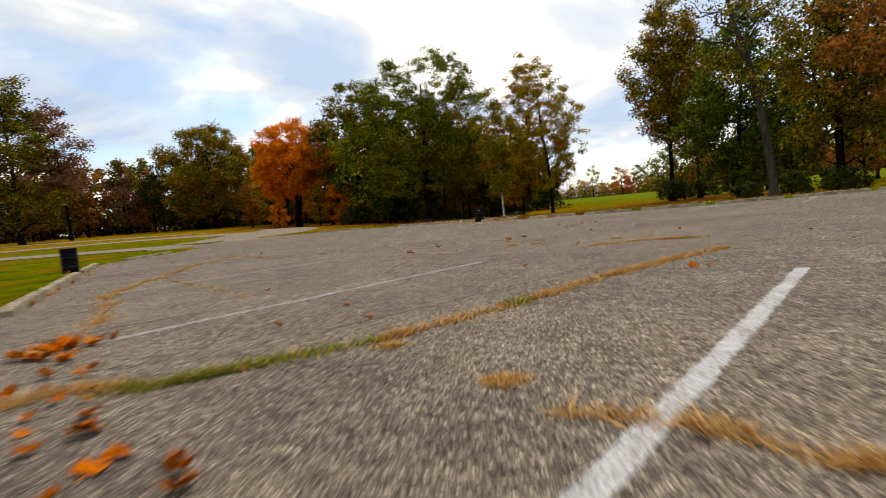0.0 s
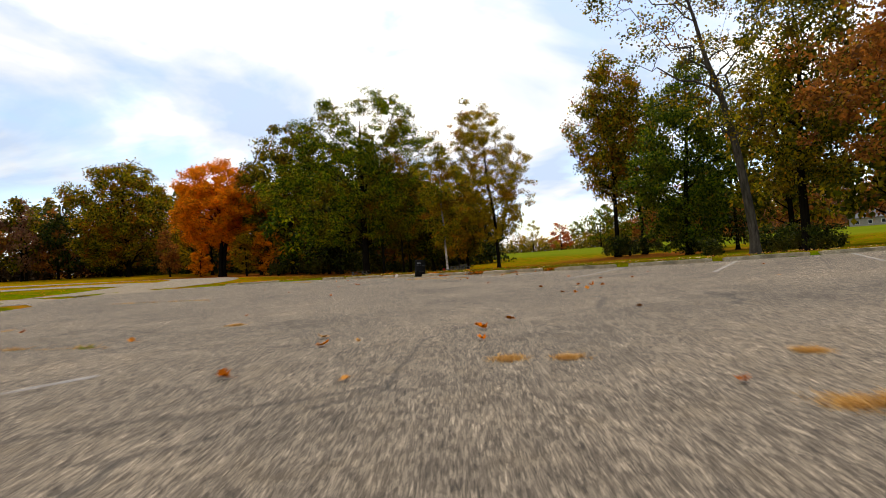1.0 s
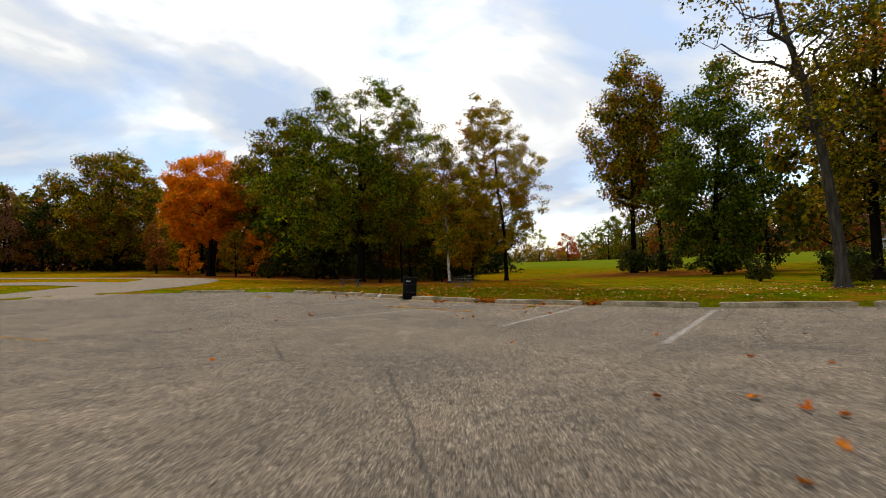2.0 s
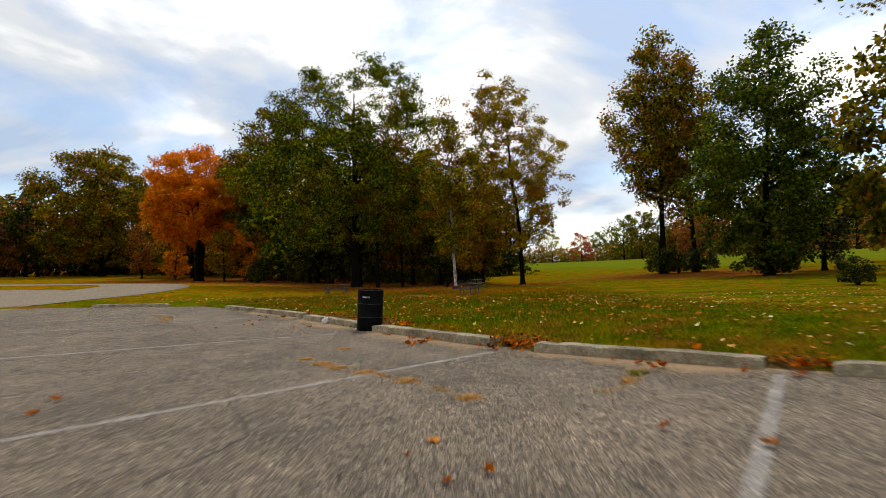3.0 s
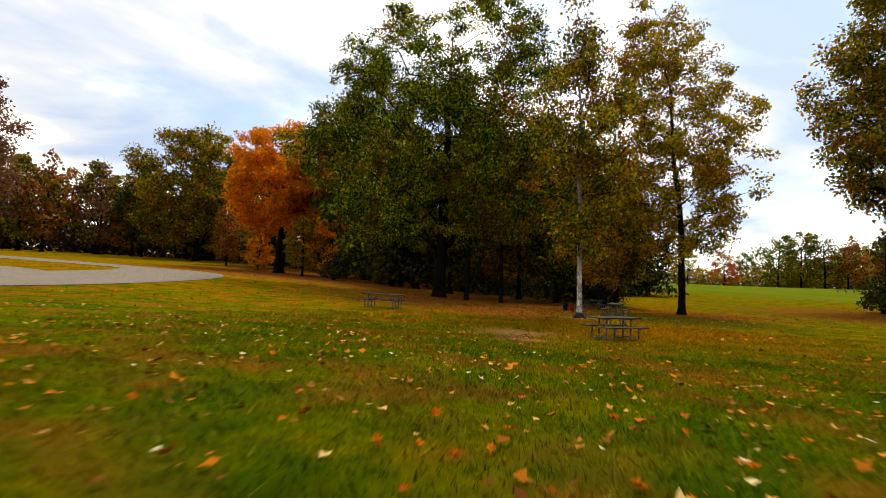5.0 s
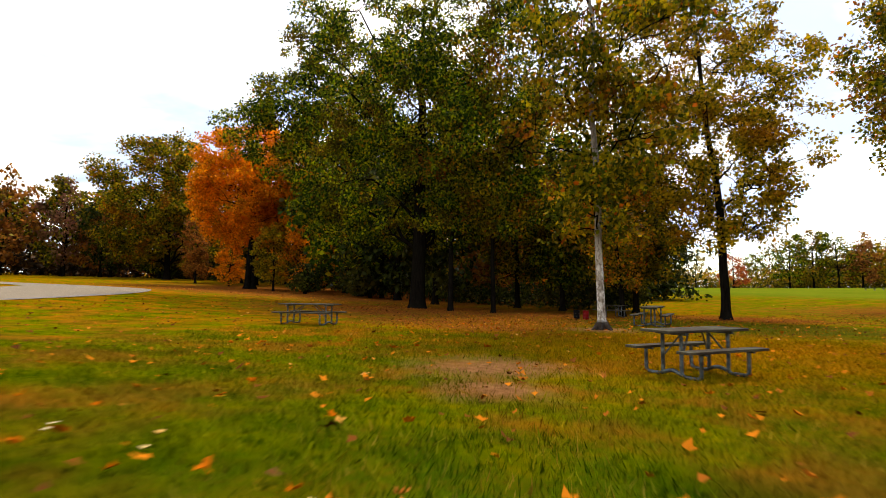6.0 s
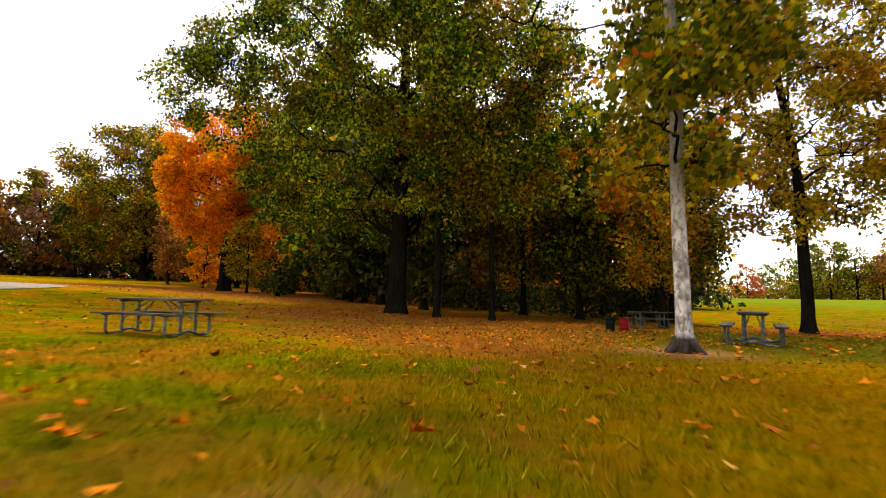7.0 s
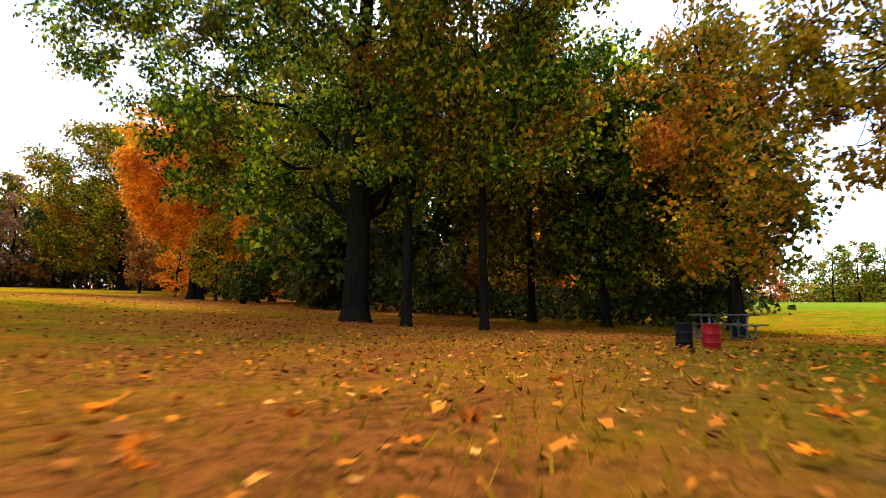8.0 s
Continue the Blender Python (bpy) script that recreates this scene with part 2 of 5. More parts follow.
shade_floor = a.mix(1.0, shade_floor, a.spot(34, 70, 9, 22), "LIGHTEN")
shade_floor = a.mix(1.0, shade_floor, a.spot(-5.0, 42.5, 4.2, 7.6), "LIGHTEN")
shade_floor = a.mix(1.0, shade_floor, a.spot(-3.2, 36.2, 1.2, 3.4), "LIGHTEN")
c = a.mix(a.math("MULTIPLY", shade_floor, a.ramp(a.noise(0.8, 5, 0.65), [(0.36, 0.45), (0.5, 0.92)])), c, litter)
# green grass on this side, with the trees' shade painted into its colour
green_side = a.spot(5.2, 42.0, 4.6, 8.4)
c = a.mix(a.math("MULTIPLY", green_side, 0.85), c, a.ramp(a.noise(4, 5), [(0.35, (0.03, 0.05, 0.003)), (0.65, (0.1, 0.08, 0.008))]))
soil = a.mix(a.ramp(a.noise(6, 5), [(0.3, 0), (0.7, 1)]), (0.19, 0.08, 0.03), (0.36, 0.165, 0.065))
bare = a.mix(1.0, a.spot(-1.6, 26.2, 0.3, 1.9), a.spot(-0.9, 24.1, 0.15, 1.2), "LIGHTEN")
bare = a.mix(1.0, bare, a.spot(0.34, 36.3, 0.5, 1.5), "LIGHTEN")
c = a.mix(a.math("MULTIPLY", bare, 0.9), c, soil)
gutter = a.mix(1.0, a.strip(-5.3, 7.05, 0.4, 0.55, 0.1, 0.32), a.strip(0.3, -0.1, 2.9, -2.75, 0.02, 0.16), "LIGHTEN")
for gx0, gy0, gr in ((3.05, -3.15, 0.35), (-2.5, 3.6, 0.5), (-5.5, 7.1, 0.5), (5.95, -5.4, 0.35)):
    gutter = a.mix(1.0, gutter, a.spot(gx0, gy0, gr * 0.5, gr * 1.6), "LIGHTEN")
c = a.mix(a.math("MULTIPLY", gutter, 0.85), c, a.mix(a.ramp(a.noise(12, 5), [(0.3, 0), (0.7, 1)]), (0.09, 0.045, 0.02), (0.26, 0.135, 0.06)))
field = a.spot(150, 285, 200, 218)
c = a.mix(a.math("MULTIPLY", field, 0.8), c, a.ramp(a.noise(0.06, 4), [(0.3, (0.085, 0.13, 0.007)), (0.7, (0.14, 0.165, 0.01))]))
a.color(c).bump(a.noise(30, 6, 0.75), 1.0, 0.05)
a.dull(0.0)
LAWN = a.m


def blade_material(name, stops):
    m = Mat(name, 0.8)
    c = m.ramp(m.island(), stops)
    c = m.mix(m.ramp(m.noise(0.28, 5, 0.6), [(0.42, 0), (0.58, 0.82)]), c, (0.26, 0.12, 0.01))
    sx = m.t.nodes.new("ShaderNodeSeparateXYZ")
    m.link(m.co, sx.inputs[0])
    old = m.n("ShaderNodeMapRange")
    m.link(m.math("ADD", sx.outputs[1], m.math("MULTIPLY", m.noise(0.35, 4), 16.0)), old.inputs[0])
    old.inputs[1].default_value, old.inputs[2].default_value = 27.0, 47.0
    c = m.mix(m.math("MULTIPLY", old.outputs[0], 0.7), c, m.ramp(m.island(), [(0.0, (0.13, 0.105, 0.001)), (0.6, (0.33, 0.135, 0.004)), (1.0, (0.48, 0.18, 0.02))]))
    c = m.mix(m.ramp(m.noise(0.6, 4, 0.6), [(0.45, 0.0), (0.58, 0.75)]), c, m.ramp(m.island(), [(0.0, (0.045, 0.085, 0.001)), (0.6, (0.14, 0.17, 0.001)), (1.0, (0.27, 0.27, 0.004))]))
    c = m.mix(1.0, c, m.ramp(m.noise(0.85, 4, 0.6), [(0.36, (0.6, 0.72, 0.6)), (0.5, (1, 1, 1)), (0.64, (1.32, 1.08, 0.9))]), "MULTIPLY")
    rusty = m.mix(1.0, m.spot(3.0, 31.5, 3.0, 7.5), m.spot(-3.2, 38.5, 2.6, 6.5), "LIGHTEN")
    c = m.mix(m.math("MULTIPLY", rusty, 0.65), c, m.ramp(m.island(), [(0.0, (0.14, 0.1, 0.001)), (0.6, (0.34, 0.145, 0.003)), (1.0, (0.5, 0.2, 0.01))]))
    m.color(c)
    m.dull(0.0)
    return m.m


GRASS = blade_material("grass_blade", [(0.0, (0.02, 0.055, 0.001)), (0.4, (0.06, 0.115, 0.002)), (0.75, (0.13, 0.175, 0.003)), (1.0, (0.32, 0.23, 0.025))])
STRAW = Mat("dry_grass", 0.85)
STRAW.color(STRAW.ramp(STRAW.island(), [(0.0, (0.36, 0.17, 0.04)), (0.5, (0.54, 0.29, 0.08)), (1.0, (0.66, 0.4, 0.15))]))
STRAW = STRAW.dull(0.0).m
TUFT = Mat("crack_weed", 0.85)
TUFT.color(TUFT.ramp(TUFT.island(), [(0.0, (0.1, 0.16, 0.01)), (0.6, (0.2, 0.24, 0.02)), (1.0, (0.42, 0.27, 0.05))]))
TUFT = TUFT.dull(0.0).m
a = Mat("gutter_dirt", 0.95)
ac, ah = asphalt_color(a)
sand = a.ramp(a.noise(22, 6, 0.7), [(0.3, (0.2, 0.125, 0.065)), (0.6, (0.38, 0.25, 0.14)), (0.8, (0.46, 0.32, 0.19))])
film = a.t.nodes.new("ShaderNodeAttribute")
film.attribute_name = "thickness"
lay = a.math("ADD", a.math("MULTIPLY", film.outputs["Fac"], 0.75), a.math("MULTIPLY", a.math("ADD", a.noise(3.2, 6, 0.7), a.math("MULTIPLY", a.noise(40, 3), 0.5)), 0.75))
a.color(a.mix(a.ramp(lay, [(0.6, 0.0), (1.0, 0.9)]), ac, sand)).bump(a.math("ADD", ah, a.noise(60, 4)), 0.6, 0.006)
GUTTER = a.dull(0.05).m
SAND = Mat("crack_dirt", 0.95)
SAND.color(SAND.ramp(SAND.noise(22, 6, 0.7), [(0.3, (0.13, 0.08, 0.04)), (0.6, (0.3, 0.19, 0.1)), (0.8, (0.42, 0.29, 0.16))])).bump(SAND.noise(60, 4), 0.7, 0.008)
SAND = SAND.dull(0.0).m



def fallen_material(name, loose):
    m = Mat(name, 0.7)
    c = m.ramp(m.island() if loose else m.random(), [(0.0, (0.17, 0.05, 0.006)), (0.25, (0.38, 0.085, 0.004)), (0.55, (0.54, 0.125, 0.004)), (0.88, (0.62, 0.17, 0.008)), (1.0, (0.54, 0.26, 0.06))])
    m.color(m.mix(m.ramp(m.noise(25, 3), [(0.45, 0), (0.75, 0.4)]), c, (0.26, 0.085, 0.012)))
    return m.dull(0.0).m


FALLEN, LOOSE = fallen_material("fallen_leaf", False), fallen_material("loose_fallen_leaf", True)
LITTER = Mat("leaf_litter", 0.7)
LITTER.color(LITTER.ramp(LITTER.island(), [(0.0, (0.08, 0.026, 0.008)), (0.35, (0.22, 0.068, 0.01)), (0.65, (0.44, 0.125, 0.008)), (0.93, (0.56, 0.17, 0.01)), (1.0, (0.55, 0.26, 0.05))]))
LITTER = LITTER.dull(0.0).m
BROWN_LITTER = Mat("brown_leaf_litter", 0.8)
BROWN_LITTER.color(BROWN_LITTER.ramp(BROWN_LITTER.island(), [(0.0, (0.05, 0.018, 0.005)), (0.5, (0.16, 0.052, 0.01)), (0.8, (0.3, 0.09, 0.01)), (0.96, (0.48, 0.14, 0.01)), (1.0, (0.5, 0.24, 0.05))]))
BROWN_LITTER = BROWN_LITTER.dull(0.0).m
PALE_LITTER = Mat("pale_leaf_litter", 0.7)
PALE_LITTER.color(PALE_LITTER.ramp(PALE_LITTER.island(), [(0.0, (0.12, 0.04, 0.008)), (0.3, (0.34, 0.11, 0.01)), (0.6, (0.58, 0.21, 0.02)), (0.85, (0.62, 0.38, 0.1)), (1.0, (0.64, 0.52, 0.28))]))
PALE_LITTER = PALE_LITTER.dull().m

a = Mat("black_drum_paint", 0.5)
c = a.ramp(a.noise(4, 5), [(0.3, (0.003, 0.003, 0.003)), (0.7, (0.008, 0.008, 0.008))])
a.color(a.mix(a.ramp(a.noise(11, 6, 0.7), [(0.66, 0), (0.74, 0.6)]), c, (0.07, 0.04, 0.025)))
a.rough(a.ramp(a.noise(7, 4), [(0.3, 0.5), (0.7, 0.75)])).bump(a.noise(5, 3), 0.25, 0.02)
a.dull(0.06)
DRUM = a.m
a = Mat("red_drum_paint", 0.5)
a.color(a.ramp(a.noise(5, 5), [(0.3, (0.17, 0.004, 0.004)), (0.7, (0.28, 0.006, 0.006))])).bump(a.noise(6, 3), 0.25, 0.02)
RED = a.dull(0.1).m
a = Mat("bare_drum_edge", 0.5, 0.4)
a.color(a.ramp(a.noise(20, 4), [(0.4, (0.03, 0.03, 0.03)), (0.6, (0.13, 0.12, 0.12))]))
EDGE = a.m
a = Mat("worn_sticker", 0.6)
a.color(a.ramp(a.noise(30, 3), [(0.35, (0.25, 0.25, 0.25)), (0.5, (0.75, 0.75, 0.74))]))
STICKER = a.m

a = Mat("weathered_table_plank", 0.85)
g = a.noise(1.0, 6, 0.65, a.scaled((1.5, 30, 30)))
c = a.ramp(g, [(0.3, (0.024, 0.016, 0.01)), (0.55, (0.065, 0.046, 0.028)), (0.75, (0.14, 0.105, 0.07))])
c = a.mix(a.ramp(a.noise(3, 4), [(0.45, 0), (0.7, 0.5)]), c, (0.12, 0.13, 0.08))
a.color(a.mix(1.0, c, a.ramp(a.random(), [(0.0, 0.75), (1.0, 1.2)]), "MULTIPLY")).bump(g, 0.5, 0.004)
a.dull(0.15)
PLANK = a.m
a = Mat("galvanised_pipe", 0.5, 0.5)
a.color(a.ramp(a.noise(9, 5), [(0.35, (0.03, 0.034, 0.037)), (0.55, (0.09, 0.108, 0.12)), (0.72, (0.24, 0.29, 0.32))])).rough(a.ramp(a.noise(14, 3), [(0.3, 0.35), (0.7, 0.6)]))
PIPE = a.m
a = Mat("stone_wall", 0.9)
a.color(a.ramp(a.noise(1.5, 5), [(0.3, (0.2, 0.18, 0.15)), (0.7, (0.32, 0.295, 0.25))])).bump(a.noise(5, 4), 0.5, 0.03)
WALL = a.m
a = Mat("grey_shingle", 0.9)
a.color(a.ramp(a.noise(3, 5), [(0.3, (0.07, 0.07, 0.075)), (0.7, (0.13, 0.13, 0.135))])).bump(a.noise(9, 4), 0.5, 0.03)
SHINGLE = a.m
DARKGLASS = Mat("window_glass", 0.08).color((0.02, 0.025, 0.03)).m
WHITE = Mat("old_white_paint", 0.6)
WHITE.color(WHITE.ramp(WHITE.noise(6, 4), [(0.3, (0.55, 0.55, 0.53)), (0.7, (0.78, 0.78, 0.76))]))
WHITE = WHITE.m
PAPER = Mat("litter_paper", 0.8)
PAPER.color(PAPER.ramp(PAPER.noise(12, 4), [(0.3, (0.55, 0.48, 0.44)), (0.7, (0.78, 0.72, 0.68))]))
PAPER = PAPER.m

# near-black bark: the shade beneath dense crowns is included in its colour
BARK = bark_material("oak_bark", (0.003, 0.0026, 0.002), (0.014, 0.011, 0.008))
BARK_GREY = bark_material("ash_bark", (0.025, 0.021, 0.017), (0.09, 0.076, 0.06), 0.8)
a = Mat("sycamore_bark", 0.85)
n1 = a.noise(1.0, 6, 0.6, a.scaled((7, 7, 2.6)))
c = a.ramp(n1, [(0.38, (0.22, 0.155, 0.11)), (0.46, (0.5, 0.44, 0.37)), (0.58, (0.72, 0.68, 0.61))])
c = a.mix(a.ramp(a.noise(3.5, 5), [(0.5, 0), (0.6, 0.8)]), c, (0.2, 0.155, 0.11))
zz = a.t.nodes.new("ShaderNodeSeparateXYZ")
a.link(a.co, zz.inputs[0])
up = a.math("ADD", zz.outputs[2], a.math("MULTIPLY", n1, 1.6))
hi = a.n("ShaderNodeMapRange")
a.link(up, hi.inputs[0])
hi.inputs[1].default_value, hi.inputs[2].default_value = 2.9, 4.1
c = a.mix(a.math("MULTIPLY", hi.outputs[0], 0.8), c, (0.17, 0.145, 0.11))
flake = a.noise(1.0, 5, 0.7, a.scaled((16, 16, 7)))
c = a.mix(a.ramp(flake, [(0.52, 0.0), (0.6, 0.75)]), c, (0.13, 0.1, 0.075))
lo = a.n("ShaderNodeMapRange")
a.link(a.math("ADD", zz.outputs[2], a.math("MULTIPLY", flake, 0.3)), lo.inputs[0])
lo.inputs[1].default_value, lo.inputs[2].default_value = 0.5, 0.4
c = a.mix(a.math("MULTIPLY", lo.outputs[0], 0.95), c, (0.03, 0.018, 0.012))
a.dull(0.05).color(c).bump(n1, 0.5, 0.02)
BARK_WHITE = a.m

# oak stops run from shade-dark to highlight-bright to deepen the crown's contrast
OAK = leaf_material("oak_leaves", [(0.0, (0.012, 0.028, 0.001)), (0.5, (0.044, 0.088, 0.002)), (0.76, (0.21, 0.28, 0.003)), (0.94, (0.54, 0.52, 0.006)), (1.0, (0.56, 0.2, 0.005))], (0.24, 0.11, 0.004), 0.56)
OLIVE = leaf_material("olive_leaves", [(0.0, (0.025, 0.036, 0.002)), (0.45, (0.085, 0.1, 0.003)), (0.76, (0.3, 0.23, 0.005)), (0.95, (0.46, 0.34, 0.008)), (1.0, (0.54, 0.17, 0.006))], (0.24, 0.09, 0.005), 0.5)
# green darkened so the thicket's shade is in the leaf colour; GREEN stays lighter
DARKG = leaf_material("shaded_green_leaves", [(0.0, (0.01, 0.018, 0.002)), (0.6, (0.034, 0.05, 0.004)), (0.9, (0.09, 0.105, 0.008)), (1.0, (0.2, 0.17, 0.014))], (0.075, 0.05, 0.005), 0.36)
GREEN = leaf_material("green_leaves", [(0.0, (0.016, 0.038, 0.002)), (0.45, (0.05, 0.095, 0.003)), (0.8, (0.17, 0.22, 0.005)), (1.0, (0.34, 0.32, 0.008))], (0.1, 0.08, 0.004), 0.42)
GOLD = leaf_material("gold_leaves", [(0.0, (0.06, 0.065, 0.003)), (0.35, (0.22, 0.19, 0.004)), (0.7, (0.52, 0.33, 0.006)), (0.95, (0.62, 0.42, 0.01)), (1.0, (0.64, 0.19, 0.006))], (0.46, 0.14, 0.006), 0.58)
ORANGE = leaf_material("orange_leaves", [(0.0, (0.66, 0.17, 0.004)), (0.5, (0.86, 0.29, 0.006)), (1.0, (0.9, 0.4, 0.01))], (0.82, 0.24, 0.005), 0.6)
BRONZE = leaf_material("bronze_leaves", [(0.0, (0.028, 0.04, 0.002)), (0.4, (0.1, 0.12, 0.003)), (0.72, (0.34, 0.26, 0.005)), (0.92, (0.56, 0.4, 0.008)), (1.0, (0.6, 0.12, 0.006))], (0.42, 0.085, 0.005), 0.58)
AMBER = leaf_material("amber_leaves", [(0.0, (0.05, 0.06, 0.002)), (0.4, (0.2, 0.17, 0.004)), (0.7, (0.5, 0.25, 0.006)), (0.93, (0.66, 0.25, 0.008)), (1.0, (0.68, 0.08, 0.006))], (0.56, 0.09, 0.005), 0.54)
# brown kept dim so the shade low in the woods is in the colour
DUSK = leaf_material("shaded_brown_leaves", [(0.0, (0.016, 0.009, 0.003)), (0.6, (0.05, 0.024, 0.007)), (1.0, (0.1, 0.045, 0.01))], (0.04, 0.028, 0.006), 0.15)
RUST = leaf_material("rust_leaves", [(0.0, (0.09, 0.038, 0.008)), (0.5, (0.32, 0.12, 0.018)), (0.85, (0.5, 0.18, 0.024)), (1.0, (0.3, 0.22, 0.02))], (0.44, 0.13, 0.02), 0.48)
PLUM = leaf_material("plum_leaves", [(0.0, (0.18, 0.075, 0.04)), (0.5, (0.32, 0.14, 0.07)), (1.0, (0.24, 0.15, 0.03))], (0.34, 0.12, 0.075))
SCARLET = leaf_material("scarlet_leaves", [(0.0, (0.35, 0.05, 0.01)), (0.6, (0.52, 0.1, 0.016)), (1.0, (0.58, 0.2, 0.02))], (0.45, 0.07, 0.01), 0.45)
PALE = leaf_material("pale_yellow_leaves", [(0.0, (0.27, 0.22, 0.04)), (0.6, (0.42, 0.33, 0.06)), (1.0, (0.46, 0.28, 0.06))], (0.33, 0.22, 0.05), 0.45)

# ---- builders ----


def box(bm, x0, x1, y0, y1, z0, z1):
    return bmesh.ops.create_cube(bm, size=1, matrix=Matrix.Translation(((x0 + x1) / 2, (y0 + y1) / 2, (z0 + z1) / 2)) @ Matrix.Diagonal((x1 - x0, y1 - y0, z1 - z0, 1)))["verts"]


def to_mesh(name, bm, material, smooth=False):
    me = bpy.data.meshes.new(name)
    bm.to_mesh(me)
    bm.free()
    me.materials.append(material)
    if smooth:
        me.shade_smooth()
    return me


def part(name, bm, material, parent, label="", smooth=False):
    """One mesh object under a thing or under a part; bm may be a bmesh or a ready mesh."""
    me = bm if isinstance(bm, bpy.types.Mesh) else to_mesh(name, bm, material, smooth)
    ob = new(name, me)
    ob.parent = parent
    return tagged(ob, label)


def thing(name, m, label, category, group="", kind=""):
    ob = new(name)
    ob.empty_display_size = 0.2
    ob.matrix_world = m
    return tagged(ob, label, category, group, kind)


def fast_mesh(name, co, faces, material, smooth=False):
    co, faces = np.ascontiguousarray(co, dtype=np.float32), np.ascontiguousarray(faces, dtype=np.int32)
    n, k = faces.shape
    me = bpy.data.meshes.new(name)
    me.vertices.add(len(co))
    me.vertices.foreach_set("co", co.ravel())
    me.loops.add(n * k)
    me.loops.foreach_set("vertex_index", faces.ravel())
    me.polygons.add(n)
    me.polygons.foreach_set("loop_start", np.arange(0, n * k, k, dtype=np.int32))
    me.update(calc_edges=True)
    me.materials.append(material)
    if smooth:
        me.shade_smooth()
    return me


class Tubes:
    """Collects tapered round branches into one mesh."""

    def __init__(self):
        self.co, self.fa, self.count = [], [], 0

    def add(self, pts, rad, k=6):
        pts, rad = np.asarray(pts, float), np.asarray(rad, float)
        tan = np.gradient(pts, axis=0)
        tan /= np.linalg.norm(tan, axis=1)[:, None] + 1e-9
        ref = np.where(np.abs(tan[:, 2:3]) < 0.9, [[0.0, 0.0, 1.0]], [[1.0, 0.0, 0.0]])
        u = np.cross(tan, ref)
        for i in range(1, len(u)):
            v = u[i - 1] - tan[i] * (u[i - 1] @ tan[i])
            u[i] = v if np.linalg.norm(v) > 1e-6 else u[i]
        u /= np.linalg.norm(u, axis=1)[:, None] + 1e-9
        w = np.cross(tan, u)
        ang = np.arange(k) * 2 * math.pi / k
        ring = pts[:, None, :] + rad[:, None, None] * (np.cos(ang)[None, :, None] * u[:, None, :] + np.sin(ang)[None, :, None] * w[:, None, :])
        self.co.append(ring.reshape(-1, 3))
        i = np.arange(len(pts) - 1)[:, None] * k
        j = np.arange(k)[None, :]
        j2 = (j + 1) % k
        self.fa.append((np.stack([i + j, i + j2, i + k + j2, i + k + j], -1) + self.count).reshape(-1, 4))
        self.count += len(pts) * k

    def mesh(self, name, material):
        return fast_mesh(name, np.concatenate(self.co), np.concatenate(self.fa), material, True)


def bend(a, b, n, rng, sag=0.0, wob=0.06):
    """A wavering line of n points from a to b that rises first and then levels, as a bough does."""
    a, b = np.asarray(a, float), np.asarray(b, float)
    t = np.linspace(0, 1, n)[:, None]
    d = np.linalg.norm(b - a)
    p = a + (b - a) * t
    p[:, 2] += (np.sin(t[:, 0] * math.pi) * sag) * d
    k = rng.normal(0, wob * d, (n, 3)) * np.sin(t * math.pi)
    return p + k


def leaf_cloud(centers, spread, count, size, rng, flat=0.7, lobed=False):
    """Folded leaf blades strewn in small sprays round the centres."""
    n = len(centers) * count
    c = np.repeat(centers, count, axis=0)
    g = rng.normal(0, 1, (n, 3))
    g /= np.linalg.norm(g, axis=1)[:, None]
    g *= 1.55 * rng.uniform(0, 1, (n, 1)) ** 0.5
    g[:, 2] *= flat
    pos = c + g * np.repeat(spread, count)[:, None]
    d = rng.normal(0, 0.75, (n, 3)) + g * 0.6
    d[:, 2] -= 0.35
    d /= np.linalg.norm(d, axis=1)[:, None]
    s = np.cross(d, rng.normal(0, 1, (n, 3)))
    s /= np.linalg.norm(s, axis=1)[:, None]
    up = np.cross(s, d)
    L = size * rng.uniform(0.6, 1.3, (n, 1))
    wd = L * rng.uniform(0.28, 0.44, (n, 1))
    if lobed:
        ring = [(0, 0, 0), (0.22, 0.9, 0.1), (0.36, 0.5, 0.06), (0.58, 1.05, 0.16), (0.7, 0.42, 0.06), (1.0, 0, 0), (0.7, -0.42, 0.06), (0.58, -1.05, 0.16), (0.36, -0.5, 0.06), (0.22, -0.9, 0.1)]
        v = np.stack([pos + d * L * a_ + s * wd * b_ * 1.15 + up * L * c_ for a_, b_, c_ in ring], 1)
        return v.reshape(-1, 3), np.arange(n * 10).reshape(n, 10)
    v = np.stack([pos, pos + d * L * 0.5 + s * wd + up * L * 0.12, pos + d * L, pos + d * L * 0.5 - s * wd + up * L * 0.12], 1)
    return v.reshape(-1, 3), np.arange(n * 4).reshape(n, 4)


PROFILES = {
    "oak": [(0, 0.7), (0.15, 0.85), (0.4, 1.0), (0.6, 0.98), (0.8, 0.8), (0.93, 0.48), (1, 0.16)],
    "round": [(0, 0.45), (0.2, 0.85), (0.5, 1.0), (0.75, 0.85), (0.92, 0.5), (1, 0.2)],
    "tall": [(0, 0.5), (0.2, 0.85), (0.5, 1.0), (0.75, 0.8), (0.93, 0.42), (1, 0.12)],
    "cone": [(0, 0.9), (0.15, 1.0), (0.4, 0.85), (0.7, 0.5), (0.9, 0.2), (1, 0.04)],
    "vase": [(0, 0.25), (0.25, 0.6), (0.55, 0.95), (0.8, 1.0), (0.93, 0.7), (1, 0.25)],
}


